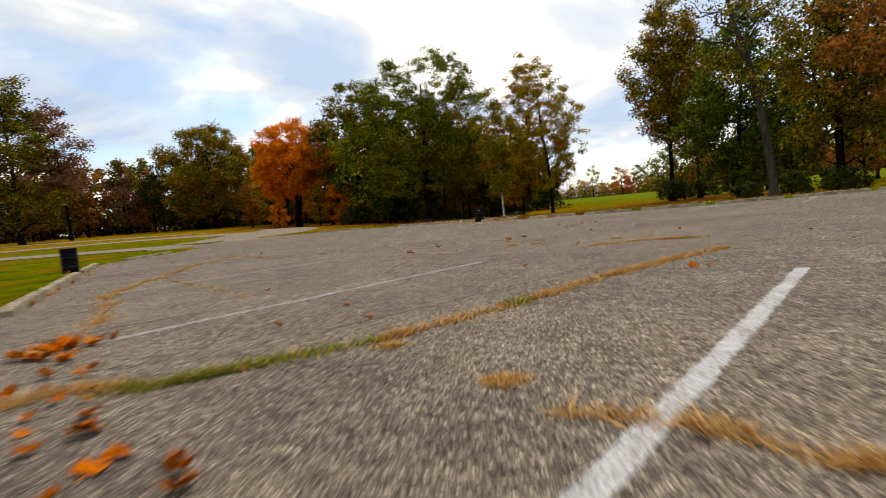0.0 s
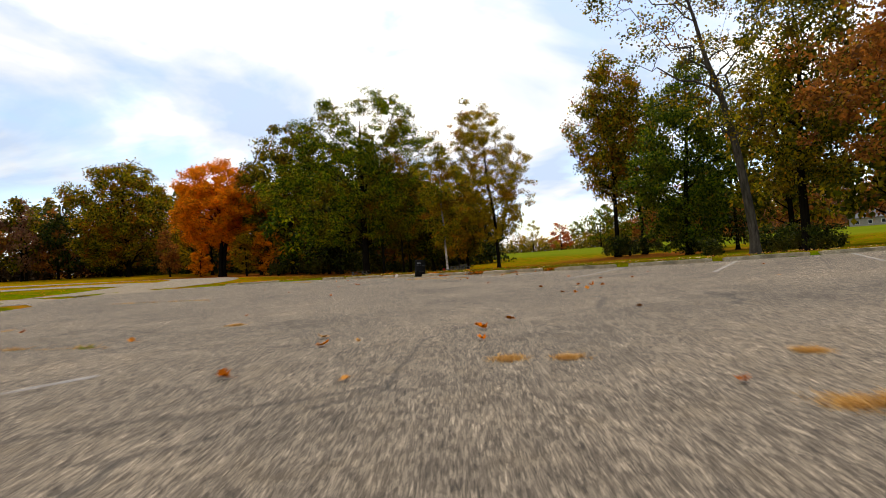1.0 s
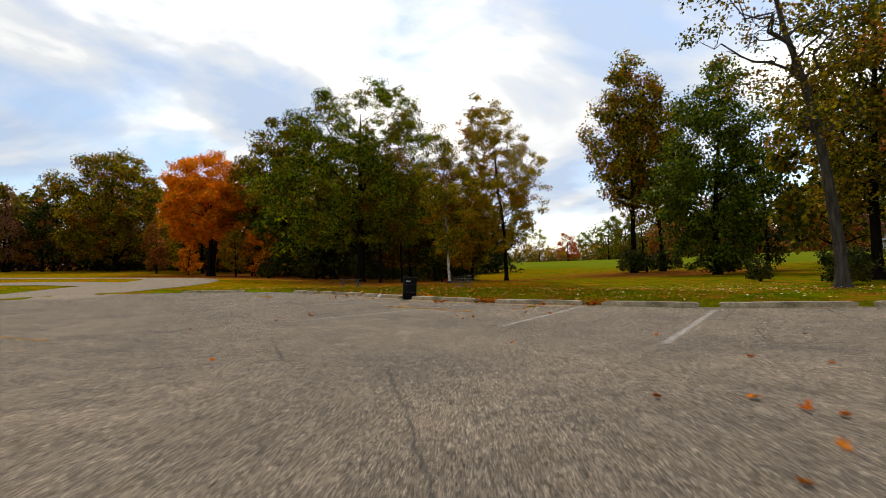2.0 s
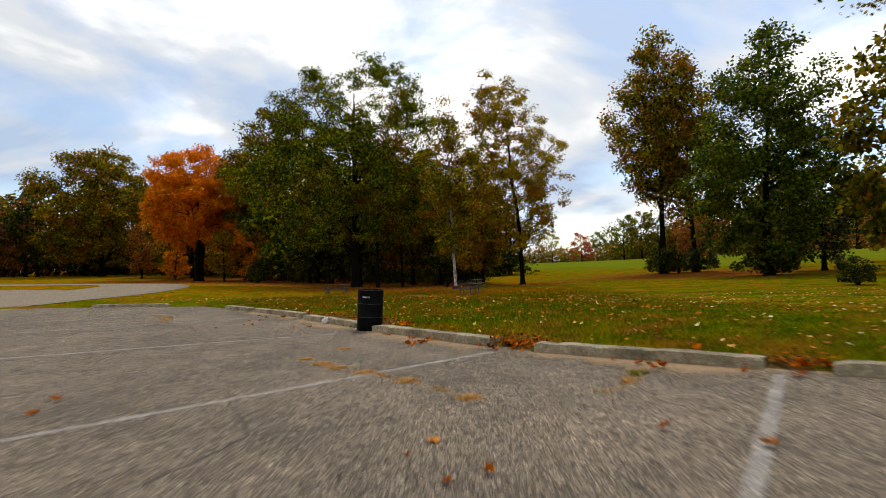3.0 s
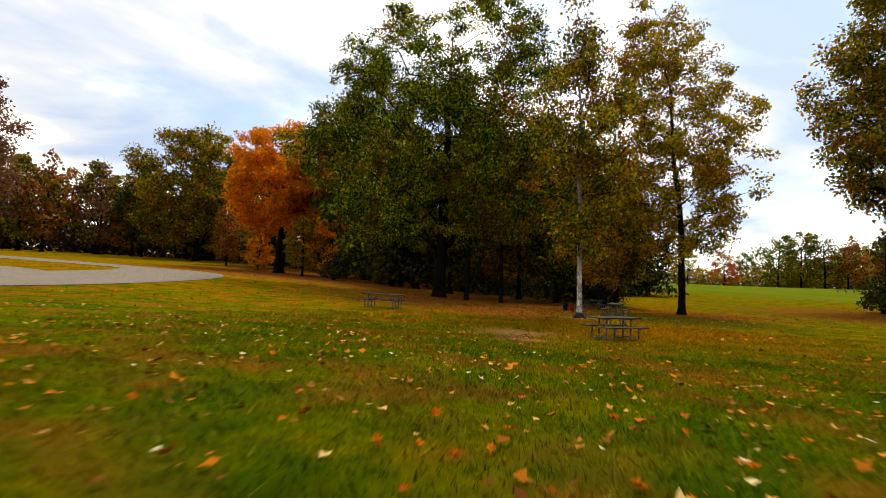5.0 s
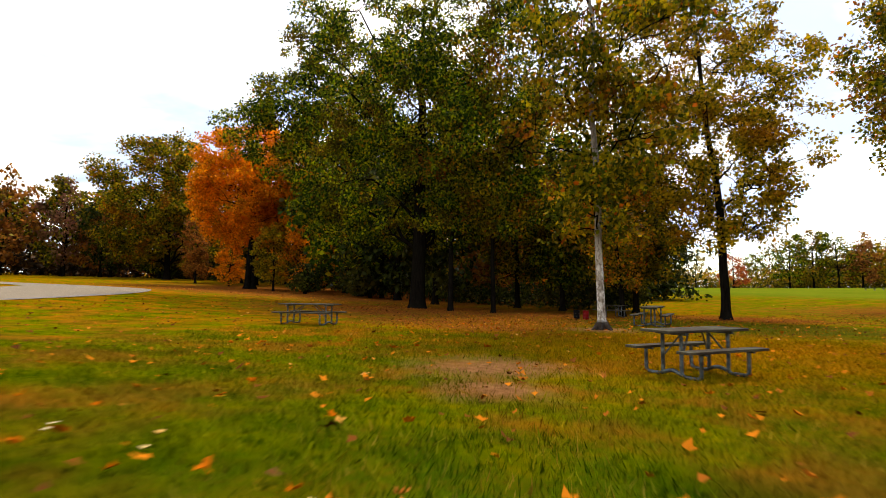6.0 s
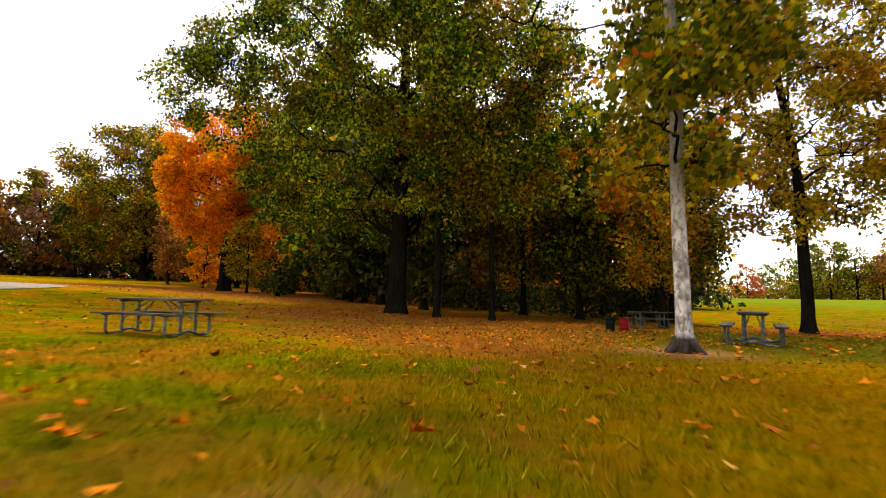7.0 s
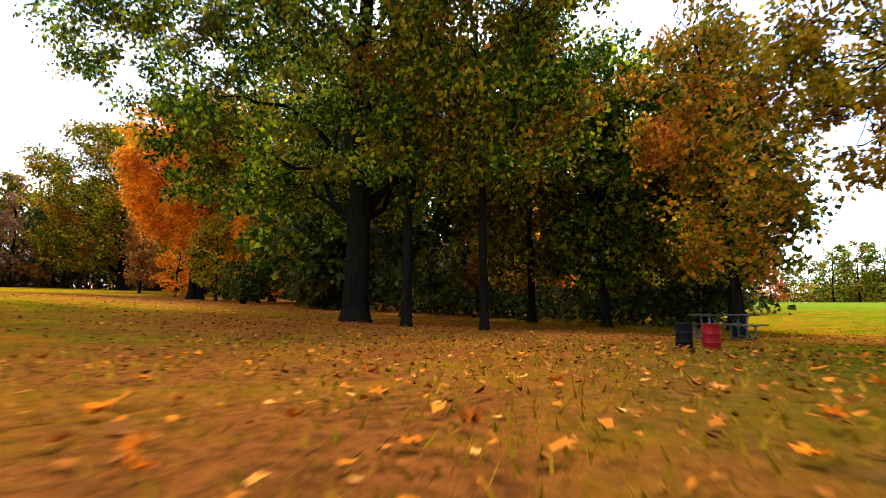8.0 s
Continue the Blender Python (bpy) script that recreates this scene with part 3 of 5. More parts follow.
def grow(seed, h, r, base, shape, sprays, per, leaf, trunk_r, lean=(0, 0), stems=1, spray=0.55, foot=1.0, fill=0.4, bark_top=0.85, lobes=0.3, limb=0.42, lobed=False, clumps=0, twigs=True, reach_out=()):
    """Meshes of a tree: (trunk tubes, branch tubes, leaf vertices, leaf faces). base: where the crown starts, as a share of h.
    reach_out: (x, y, z, size) of clumps on boughs that stand out from the crown."""
    rng = np.random.default_rng(seed)
    pu, pr = np.array(PROFILES[shape]).T
    trunk, limbs = Tubes(), Tubes()
    lines = []
    for s in range(stems):
        n = 14
        t = np.linspace(0, 1, n)
        off = rng.normal(0, 0.35, 2) * r * 0.35 if s > 0 else np.zeros(2)
        x = lean[0] * t ** 1.7 + off[0] * t + np.cumsum(rng.normal(0, 0.008 * h, n)) * t
        y = lean[1] * t ** 1.7 + off[1] * t + np.cumsum(rng.normal(0, 0.008 * h, n)) * t
        p = np.stack([x, y, t * h * bark_top * (1 - 0.06 * s)], 1)
        if s > 0:
            p[:, :2] += rng.normal(0, trunk_r * 1.1, 2)
        p[0, 2] -= 0.15
        rad = trunk_r * (1 - t) ** 0.75 + 0.03
        q = np.interp(np.linspace(0, 1, 40), t, np.arange(n))
        pts = np.stack([np.interp(q, np.arange(n), p[:, i]) for i in range(3)], 1)
        rr = np.interp(q, np.arange(n), rad)
        dense = np.concatenate([np.linspace(0, 0.12, 14), np.linspace(0.14, 1, 26)])
        pts = np.stack([np.interp(dense, np.linspace(0, 1, 40), pts[:, i]) for i in range(3)], 1)
        rr = np.interp(dense, np.linspace(0, 1, 40), rr)
        rr *= 1 + 0.75 * foot * np.exp(-np.maximum(pts[:, 2], 0) / (0.12 + 0.7 * trunk_r))
        trunk.add(pts, rr, 10)
        lines.append((pts, rr))
    # the crown is a set of leafy clumps, each on its own bough, with gaps between them
    ph = rng.uniform(0, 6.28, 6)
    K = clumps or int(max(16, min(58 * h * (1 - base) / r, sprays / 2.2)))
    grid = np.linspace(0, 1, 60)
    cdf = np.cumsum(np.interp(grid, pu, pr) ** 0.9 + 0.22)
    u = np.interp((np.arange(K) + rng.uniform(0, 1, K)) / K, (cdf - cdf[0]) / (cdf[-1] - cdf[0]), grid)
    az = np.arange(K) * 2.39996 + rng.normal(0, 0.45, K)
    lob = 1 + lobes * (np.sin(2 * az + ph[0] + 5 * u) * 0.4 + np.sin(3 * az + ph[1] - 9 * u) * 0.35 + np.sin(5 * az + ph[2] + 14 * u) * 0.35)
    wide = np.interp(u, pu, pr)
    R = r * wide * lob
    f = np.where(rng.uniform(0, 1, K) < fill * 0.6, rng.uniform(0.1, 0.5, K), rng.uniform(0.62, 0.92, K))
    size = np.maximum(r * 0.26 * rng.uniform(0.65, 1.4, K) * (0.5 + 0.5 * wide), spray * 0.8)
    z = h * (base + (1 - base) * u) - size * 0.35 + rng.normal(0, 0.012 * h, K)
    z = np.maximum(z, h * base + size * 0.3)
    ax = np.stack([np.interp(z, lines[0][0][:, 2], lines[0][0][:, i]) for i in range(2)], 1)
    M = np.stack([ax[:, 0] + R * f * np.cos(az), ax[:, 1] + R * f * np.sin(az), z], 1)
    for x, y, zz, s in reach_out:
        M, size, az, ax = np.vstack([M, (x, y, zz)]), np.append(size, s), np.append(az, math.atan2(y, x)), np.vstack([ax, (0, 0)])
    K = len(M)
    own = rng.choice(K, sprays, p=size ** 1.8 / (size ** 1.8).sum())
    out = np.stack([np.cos(az), np.sin(az), np.full(K, 0.35)], 1)[own] * 0.55
    d = rng.normal(0, 0.6, (sprays, 3)) + out
    d /= np.linalg.norm(d, axis=1)[:, None] + 1e-9
    reach = np.where(rng.uniform(0, 1, sprays) < 0.1, rng.uniform(1.0, 1.4, sprays), rng.uniform(0.35, 1.0, sprays))
    C = M[own] + d * (size[own] * reach)[:, None] * np.array([1, 1, 0.72])
    # a bough to each clump, then a twig from the nearest bough to each spray
    nodes, nrad = [], []
    first = int(9 + h * 0.45)
    for i, j in enumerate(rng.permutation(K)):
        if i < first:
            pts, rr = lines[rng.integers(len(lines))]
            zt = max(h * base * 0.75, M[j, 2] - (0.55 + 0.5 * rng.random()) * np.hypot(*(M[j, :2] - ax[j])))
            k = int(np.clip(np.searchsorted(pts[:, 2], zt), 3, 38))
            start, thick = pts[k], min(rr[k] * 0.5, trunk_r * limb)
        else:
            near, nr = np.concatenate(nodes), np.concatenate(nrad)
            k = int((((near - M[j]) ** 2).sum(1) + np.where(near[:, 2] > M[j, 2], 9.0, 0.0)).argmin())
            start, thick = near[k], nr[k] * 0.7
        lim = bend(start, M[j], 8 if twigs else 5, rng, 0.06, 0.05)
        lr = np.linspace(max(thick, 0.025), 0.018, len(lim))
        limbs.add(lim, lr, 6 if twigs else 4)
        nodes.append(lim[2:])
        nrad.append(lr[2:])
    for pts, rr in lines:
        up = pts[:, 2] > h * base
        nodes.append(pts[up])
        nrad.append(rr[up])
    nodes, nrad = np.concatenate(nodes), np.concatenate(nrad)
    for c in C if twigs else ():
        d2 = ((nodes - c) ** 2).sum(1) + np.where(nodes[:, 2] > c[2] + 0.3, 4.0, 0.0)
        k = int(d2.argmin())
        limbs.add(bend(nodes[k], c, 4, rng, 0.03, 0.05), np.linspace(min(nrad[k] * 0.6, 0.045), 0.01, 4), 3)
    spread = spray * rng.uniform(0.6, 1.35, len(C))
    co, fa = leaf_cloud(C, spread, per, leaf, rng, 0.7, lobed)
    ok = co[:, 2].reshape(len(fa), -1).min(1) > 0.15
    return trunk, limbs, co, fa[ok]


def tree(name, x, y, label, material, bark, category="tree", turn=0.0, group="", z=None, deep=1.0, **kw):
    """deep: how far the crown reaches along the lawn, as a share of its reach across it."""
    trunk, limbs, co, fa = grow(**kw)
    ob = thing(name, pose(x, y, ground_z(x, y) if z is None else z, 0, 0, turn) @ Matrix.Diagonal((1, deep, 1, 1)), label, category, group)
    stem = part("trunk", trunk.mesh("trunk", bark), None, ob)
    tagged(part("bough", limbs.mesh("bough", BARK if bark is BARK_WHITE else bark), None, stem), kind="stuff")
    part("crown", fast_mesh("crown", co, fa, material), None, ob)
    return ob

# ---- the lie of the land ----
HEIGHTS = np.array([
    (0.6, 0.5, 0.09), (6, -4.6, 0.09), (-8.6, 10.6, 0.08), (16, -7.6, 0.07), (30, -7.5, 0.05), (-18, 15, 0.06), (1.5, 26.3, -0.64), (0.3, 36, -0.62),
    (-10, 35, -0.58), (-0.6, 45.5, -0.78), (7.5, 54, -1.05), (-13, 56, -0.72), (-50, 87, 0.65), (32, 75, -1.1), (20.5, 6, -0.42), (70, 350, 1.4),
    (-100, 65, 2.2), (-75, 90, 2.0), (-32, 47, 0.5), (-80, -20, 0.5), (100, 90, 0.4), (132, 165, 2.2), (-10, -45, 0.0), (0, 600, 4.0), (260, 330, 4.0), (-12, -30, 0.12), (-200, 200, 6.5)])
LOT = [(60, -95), (60, -9.6), (25, -9.0), (16, -8.6), (12, -8.2), (8.3, -7.2), (5.7, -5.45), (3.15, -3.65), (0.1, -0.25), (-2.85, 3.75), (-3.0, 4.3), (-6.75, 8.4), (-7.35, 8.98), (-9.25, 11.15), (-11.7, 12.38), (-16.7, 14.0),
       (-20.5, 15.2), (-24, 14), (-26, 4), (-22, -5), (-17.5, -4.6), (-15.3, -10.7), (-14.2, -16.4), (-9.8, -22.3), (-3.8, -30.0), (-1.5, -36), (-3, -95)]
GAPS = [(2.95, -3.35), (5.95, -5.6), (-0.1, 0.05), (-2.58, 3.48), (-5.58, 7.0), (8.5, -7.3), (-9.8, -22.2)]
_d = np.sqrt(((HEIGHTS[:, None, :2] - HEIGHTS[None, :, :2]) ** 2).sum(-1) + 144)
_w = np.linalg.solve(_d + 0.05 * np.eye(len(HEIGHTS)), HEIGHTS[:, 2])


def swell(x, y):
    x, y = np.asarray(x, float), np.asarray(y, float)
    out = np.zeros(x.shape)
    for (hx, hy, _), w in zip(HEIGHTS, _w):
        out += w * np.sqrt((x - hx) ** 2 + (y - hy) ** 2 + 144)
    far = np.clip((np.hypot(x, y) - 300) / 500, 0, 1)
    return out * (1 - far) + 4.0 * far


def inside(x, y, poly):
    x, y = np.asarray(x, float), np.asarray(y, float)
    odd = np.zeros(x.shape, bool)
    for (x0, y0), (x1, y1) in zip(poly, poly[1:] + poly[:1]):
        hit = ((y0 > y) != (y1 > y)) & (x < (x1 - x0) * (y - y0) / (y1 - y0 + 1e-12) + x0)
        odd ^= hit
    return odd


def edge_distance(x, y, poly):
    x, y = np.asarray(x, float), np.asarray(y, float)
    best = np.full(x.shape, 1e9)
    for (x0, y0), (x1, y1) in zip(poly, poly[1:] + poly[:1]):
        dx, dy = x1 - x0, y1 - y0
        t = np.clip(((x - x0) * dx + (y - y0) * dy) / (dx * dx + dy * dy), 0, 1)
        best = np.minimum(best, np.hypot(x - x0 - t * dx, y - y0 - t * dy))
    return best


def land(x, y):
    """Height of the grass; under the paving of the lot it lies a little lower."""
    z = swell(x, y)
    d = edge_distance(x, y, LOT)
    near = np.clip(d / 14, 0, 1)
    z = z * near + np.clip(z, 0.06, 0.1) * (1 - near)
    for gx0, gy0 in GAPS:
        k = np.clip((np.hypot(x - gx0, y - gy0) - 0.25) / 0.5, 0, 1)
        z = z * k + np.minimum(z, 0.012) * (1 - k)
    return np.where(inside(x, y, LOT), -0.07, z)


def graded(x, y):
    """Height of paved ways: level with the lot where they meet it, else on the grass."""
    z = swell(x, y)
    near = np.clip(edge_distance(x, y, LOT) / 14, 0, 1)
    return np.where(inside(x, y, LOT), 0.0, z * near + np.clip(z, 0.06, 0.1) * (1 - near))


def ground_z(x, y):
    return float(land(np.array([x]), np.array([y]))[0])


def steps(bands, fine, far):
    """Grid lines: fine within the bands, coarser between them, then growing outward."""
    v, out = bands[0][0], []
    for lo, hi, step in bands:
        out += list(np.arange(lo, hi - step * 0.5, step))
    v = bands[-1][1]
    out.append(v)
    s = fine
    while v < far:
        s *= 1.16
        v += s
        out.append(v)
    back, s, v = [], fine, bands[0][0]
    while v > -far:
        s *= 1.16
        v -= s
        back.append(v)
    return np.array(back[::-1] + out)


gx = steps([(-24, -10, 0.35), (-10, 8, 0.11), (8, 26, 0.3)], 0.38, 1500)
gy = steps([(-40, -8.4, 0.3), (-8.4, 11.7, 0.11), (11.7, 58, 0.36)], 0.38, 1500)
GX, GY = np.meshgrid(gx, gy)
gz = land(GX.ravel(), GY.ravel()) + np.where(np.hypot(GX.ravel(), GY.ravel()) < 120, np.random.default_rng(3).normal(0, 0.007, GX.size), 0)
nx, ny = len(gx), len(gy)
q = (np.arange(ny - 1)[:, None] * nx + np.arange(nx - 1)[None, :]).reshape(-1)
ground = new("ground", fast_mesh("ground", np.stack([GX.ravel(), GY.ravel(), gz], 1), np.stack([q, q + 1, q + nx + 1, q + nx], 1), LAWN, True))
tagged(ground, "mown green lawn with brown patches and bare soil", "grass", kind="structure")

# the paved lot
bm = bmesh.new()
top = bm.faces.new([bm.verts.new((x, y, 0)) for x, y in LOT][::-1])
ext = bmesh.ops.extrude_face_region(bm, geom=[top])
bmesh.ops.translate(bm, verts=[v for v in ext["geom"] if isinstance(v, bmesh.types.BMVert)], vec=(0, 0, -0.06))
bmesh.ops.recalc_face_normals(bm, faces=bm.faces)
pavement = new("pavement", to_mesh("pavement", bm, ASPHALT))
tagged(pavement, "cracked weathered grey asphalt of a parking lot", "parking lot", kind="structure")


def ribbon(name, pts, width, up, material, label, category):
    """A road that follows the ground along a line of points."""
    pts = np.array(pts, float)
    s = np.concatenate([[0], np.cumsum(np.hypot(*np.diff(pts, axis=0).T))])
    t = np.arange(0, s[-1], 1.5)
    c = np.stack([np.interp(t, s, pts[:, 0]), np.interp(t, s, pts[:, 1])], 1)
    for _ in range(6):
        c[1:-1] = (c[:-2] + 2 * c[1:-1] + c[2:]) / 4
    d = np.gradient(c, axis=0)
    d /= np.linalg.norm(d, axis=1)[:, None]
    side = np.stack([-d[:, 1], d[:, 0]], 1)
    w = np.interp(np.linspace(0, 1, len(t)), np.linspace(0, 1, len(width)), width)[:, None] / 2
    cols = [c + side * w * k for k in np.linspace(-1, 1, 7)]
    co = np.concatenate([np.column_stack([p, graded(p[:, 0], p[:, 1]) + np.where(inside(p[:, 0], p[:, 1], LOT), up * 0.15, up)]) for p in cols])
    n = len(t)
    i = np.arange(n - 1)
    fa = np.concatenate([np.stack([i + k * n, i + (k + 1) * n, i + 1 + (k + 1) * n, i + 1 + k * n], 1) for k in range(6)])
    return tagged(new(name, fast_mesh(name, co, fa[:, ::-1], material)), label, category, kind="structure")


ribbon("road_1", [(-24.2, 9.0), (-25.4, 13), (-28.5, 23), (-30, 34.5), (-32.3, 44), (-38.5, 51.2), (-50, 55), (-66, 57), (-95, 58.5), (-160, 56)], (9, 8.5, 8, 7, 7, 7), 0.03, ROAD, "pale grey park road curving through the grass", "road")
ribbon("road_2", [(-29, 29), (-38, 33), (-50, 31), (-66, 24), (-95, 11), (-150, -14)], (7, 8, 8, 8), 0.036, ROAD, "pale grey park road leading away from the lot", "road")
ribbon("road_3", [(-23.5, 2.5), (-32, 3), (-60, -8), (-110, -25)], (8, 8, 8), 0.042, ROAD, "pale grey lot exit road", "road")


def line(x0, y0, x1, y1, paint, w=0.11, name="parking_line"):
    bm = bmesh.new()
    d = Vector((x1 - x0, y1 - y0, 0))
    L = d.length
    rng = random.Random(int(x0 * 97 + y0 * 31))
    n = int(L / 0.035)
    rows = [[bm.verts.new((L * i / n, s * (w / 2 + rng.gauss(0, 0.006) - 0.02 * max(0.0, noise.noise(Vector((L * i / n * 3, s * 5 + y0, x0))))), z)) for s, z in ((-1.06, 0), (-1, 0.003), (1, 0.003), (1.06, 0))] for i in range(n + 1)]
    for p, q in zip(rows, rows[1:]):
        for i in range(3):
            bm.faces.new((p[i], q[i], q[i + 1], p[i + 1]))
    ob = new(name, to_mesh(name, bm, paint))
    ob.matrix_world = pose(x0, y0, 0.0005, 0, 0, math.degrees(math.atan2(d.y, d.x)))
    tagged(ob, "worn white painted parking line on asphalt", "road marking", "parking lines")
    return ob


for x0, y0, x1, y1 in [(5.4, -30.75, 2.45, -35.65), (2.25, -27.8, -0.75, -32.4), (-0.82, -24.35, -3.75, -28.4), (-3.1, -23.1, -6.7, -27.3), (-5.8, -20.0, -9.4, -24.0),
                       (5.72, -5.6, 3.0, -10.3), (8.4, -7.9, 5.3, -13.2), (12.2, -8.8, 8.6, -15.0), (16, -9.2, 12.6, -15.2), (2.6, -3.6, -1.9, -7.9), (-0.55, -0.55, -6.2, -2.9), (-4.6, 4.3, -9.8, 1.9), (-7.6, 7.6, -12.6, 5.4)]:
    line(x0, y0, x1, y1, PAINT if (x0, y0) in ((5.4, -30.75),) else FAINT)

# kerb stones
KERB = [((-16.7, 14.1), (-11.9, 12.45)), ((-7.55, 9.2), (-5.8, 7.25)), ((-5.35, 6.75), (-2.75, 3.85)), ((-2.4, 3.1), (-0.35, 0.5)), ((0.22, -0.36), (2.62, -3.02)), ((3.25, -3.66), (5.65, -5.4)), ((6.2, -5.75), (8.3, -7.15)),
        ((8.75, -7.4), (11.6, -8.15)), ((12.0, -8.25), (14.9, -8.55)), ((15.3, -8.6), (18.4, -8.8)), ((18.8, -8.8), (22.2, -9.0)), ((22.7, -9.0), (26, -9.1)), ((-15.75, -9.6), (-14.4, -14.6)), ((-13.6, -17.2), (-10.1, -21.8)), ((-9.5, -22.6), (-3.6, -30.2))]
for i, ((x0, y0), (x1, y1)) in enumerate(KERB):
    rng = random.Random(i)
    bm = bmesh.new()
    L = math.hypot(x1 - x0, y1 - y0)
    # the lot lies on the right of a stone's run in the first rows, on the left in the last three
    front, back, tall = (-0.1, 0.15, 0.14) if i < 12 else (-0.1, 0.1, 0.11)
    box(bm, 0, L, front, back, -0.06, tall)
    bmesh.ops.subdivide_edges(bm, edges=[e for e in bm.edges if abs(e.verts[0].co.x - e.verts[1].co.x) > 0.5], cuts=max(3, int(L * 7)))
    bmesh.ops.bevel(bm, geom=[e for e in bm.edges if min(v.co.z for v in e.verts) > 0.08 and len(e.link_faces) == 2 and e.calc_face_angle(0) > 0.5], offset=0.014, segments=2, affect="EDGES")
    for v in bm.verts:
        k = noise.noise(v.co * 2.3 + Vector((i * 3.1, 0, 0)))
        chip = max(0.0, noise.noise(v.co * 7 + Vector((i * 1.7, 3, 0))) - 0.25)
        if v.co.z > 0:
            v.co.z += noise.noise(v.co * 3 + Vector((0, i * 2.7, 5))) * 0.01
            v.co.y += k * 0.012
            if v.co.z > tall - 0.03 and (v.co.y < front + 0.03 or v.co.y > back - 0.03):
                v.co.z -= chip * 0.07
                v.co.y -= math.copysign(chip * 0.05, v.co.y)
        if (v.co.x < 0.05 or v.co.x > L - 0.05) and v.co.z > 0.05:
            v.co.z -= rng.uniform(0, 0.03)
            v.co.x += rng.uniform(-0.02, 0.02)
    ob = new("kerb_stone", to_mesh("kerb_stone", bm, CONCRETE))
    ob.matrix_world = pose(x0, y0, 0, 0, 0, math.degrees(math.atan2(y1 - y0, x1 - x0)))
    tagged(ob, "chipped grey concrete kerb stone at the lot edge", "kerb", "kerb stones of the lot")


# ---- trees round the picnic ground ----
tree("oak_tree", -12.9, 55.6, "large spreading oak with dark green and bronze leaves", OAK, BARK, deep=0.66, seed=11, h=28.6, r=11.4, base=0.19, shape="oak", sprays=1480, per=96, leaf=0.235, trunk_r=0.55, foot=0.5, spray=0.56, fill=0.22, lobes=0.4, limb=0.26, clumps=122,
     reach_out=((-8, -5, 12.5, 1.9), (-9.6, -6, 13.6, 1.9), (-10.6, -6, 11.4, 1.6), (-11.4, -6.5, 12.8, 1.7), (-9.4, -5, 15.4, 2.0), (-10.8, -5.5, 16.6, 1.8), (-9, -3, 18.2, 2.0), (-12.6, -6.5, 14.2, 1.5), (-9, -2, 21, 2.3), (-7.8, -3, 23.6, 2.1),
                (-6.5, -5.5, 14, 2.1), (-6, -4, 17, 2.3), (-5, -6, 11.5, 1.9), (-4, -7, 14.5, 2.1), (-6.5, -4, 8.6, 1.5), (-7.8, -4, 9.6, 1.5), (-5.5, -3, 20, 2.2)))
sycamore = tree("sycamore_tree", 0.34, 36.3, "slender sycamore with peeling white bark and bronze leaves", BRONZE, BARK_WHITE, seed=5, h=16.3, r=3.3, base=0.2, shape="tall", sprays=215, per=80, leaf=0.17, trunk_r=0.115, limb=0.28, lobed=True, lean=(-0.3, 0.5), spray=0.5, foot=0.8, lobes=0.4, fill=0.8)
stem = next(ob for ob in sycamore.children if ob.name.startswith("trunk"))
for i, (an, reach) in enumerate([(20, 0.2), (95, 0.14), (160, 0.17), (215, 0.24), (262, 0.15), (318, 0.26)]):
    rng = np.random.default_rng(950 + i)
    c, sn = math.cos(math.radians(an)), math.sin(math.radians(an))
    root = Tubes()
    root.add([(c * d, sn * d + rng.normal(0, 0.012), z) for d, z in ((0.05, 0.42), (0.12, 0.24), (0.19, 0.12), (0.19 + reach * 0.4, 0.045), (0.19 + reach * 0.75, 0.01), (0.19 + reach, -0.04))], [0.05, 0.075, 0.08, 0.062, 0.04, 0.02], 8)
    part("root", root.mesh("root", BARK_WHITE), None, stem, "gnarled root flaring from the trunk")
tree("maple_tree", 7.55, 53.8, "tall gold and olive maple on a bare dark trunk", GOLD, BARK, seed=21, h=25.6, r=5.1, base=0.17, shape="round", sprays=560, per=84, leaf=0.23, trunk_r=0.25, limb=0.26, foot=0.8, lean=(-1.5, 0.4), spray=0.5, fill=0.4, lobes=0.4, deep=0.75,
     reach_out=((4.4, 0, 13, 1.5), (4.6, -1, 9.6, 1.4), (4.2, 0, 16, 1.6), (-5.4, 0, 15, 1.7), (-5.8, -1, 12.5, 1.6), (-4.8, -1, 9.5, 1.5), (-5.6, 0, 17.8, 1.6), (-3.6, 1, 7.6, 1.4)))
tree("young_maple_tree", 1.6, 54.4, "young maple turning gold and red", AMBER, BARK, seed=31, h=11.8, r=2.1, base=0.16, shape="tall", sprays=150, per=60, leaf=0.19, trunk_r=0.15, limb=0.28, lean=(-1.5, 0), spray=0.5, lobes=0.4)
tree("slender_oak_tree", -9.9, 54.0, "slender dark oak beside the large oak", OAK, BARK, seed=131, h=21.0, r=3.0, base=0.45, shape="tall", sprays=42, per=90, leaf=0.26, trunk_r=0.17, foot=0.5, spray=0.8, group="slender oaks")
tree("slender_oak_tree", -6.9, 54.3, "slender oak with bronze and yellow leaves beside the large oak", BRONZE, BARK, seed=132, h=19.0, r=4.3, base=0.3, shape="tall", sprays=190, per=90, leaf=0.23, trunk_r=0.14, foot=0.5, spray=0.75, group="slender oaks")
tree("orange_maple_tree", -49.3, 86.7, "bright orange maple in full autumn colour", ORANGE, BARK, seed=41, h=25.2, r=8.8, base=0.29, shape="round", sprays=660, per=105, leaf=0.36, trunk_r=0.42, stems=3, spray=0.9, fill=0.6, lobes=0.12)
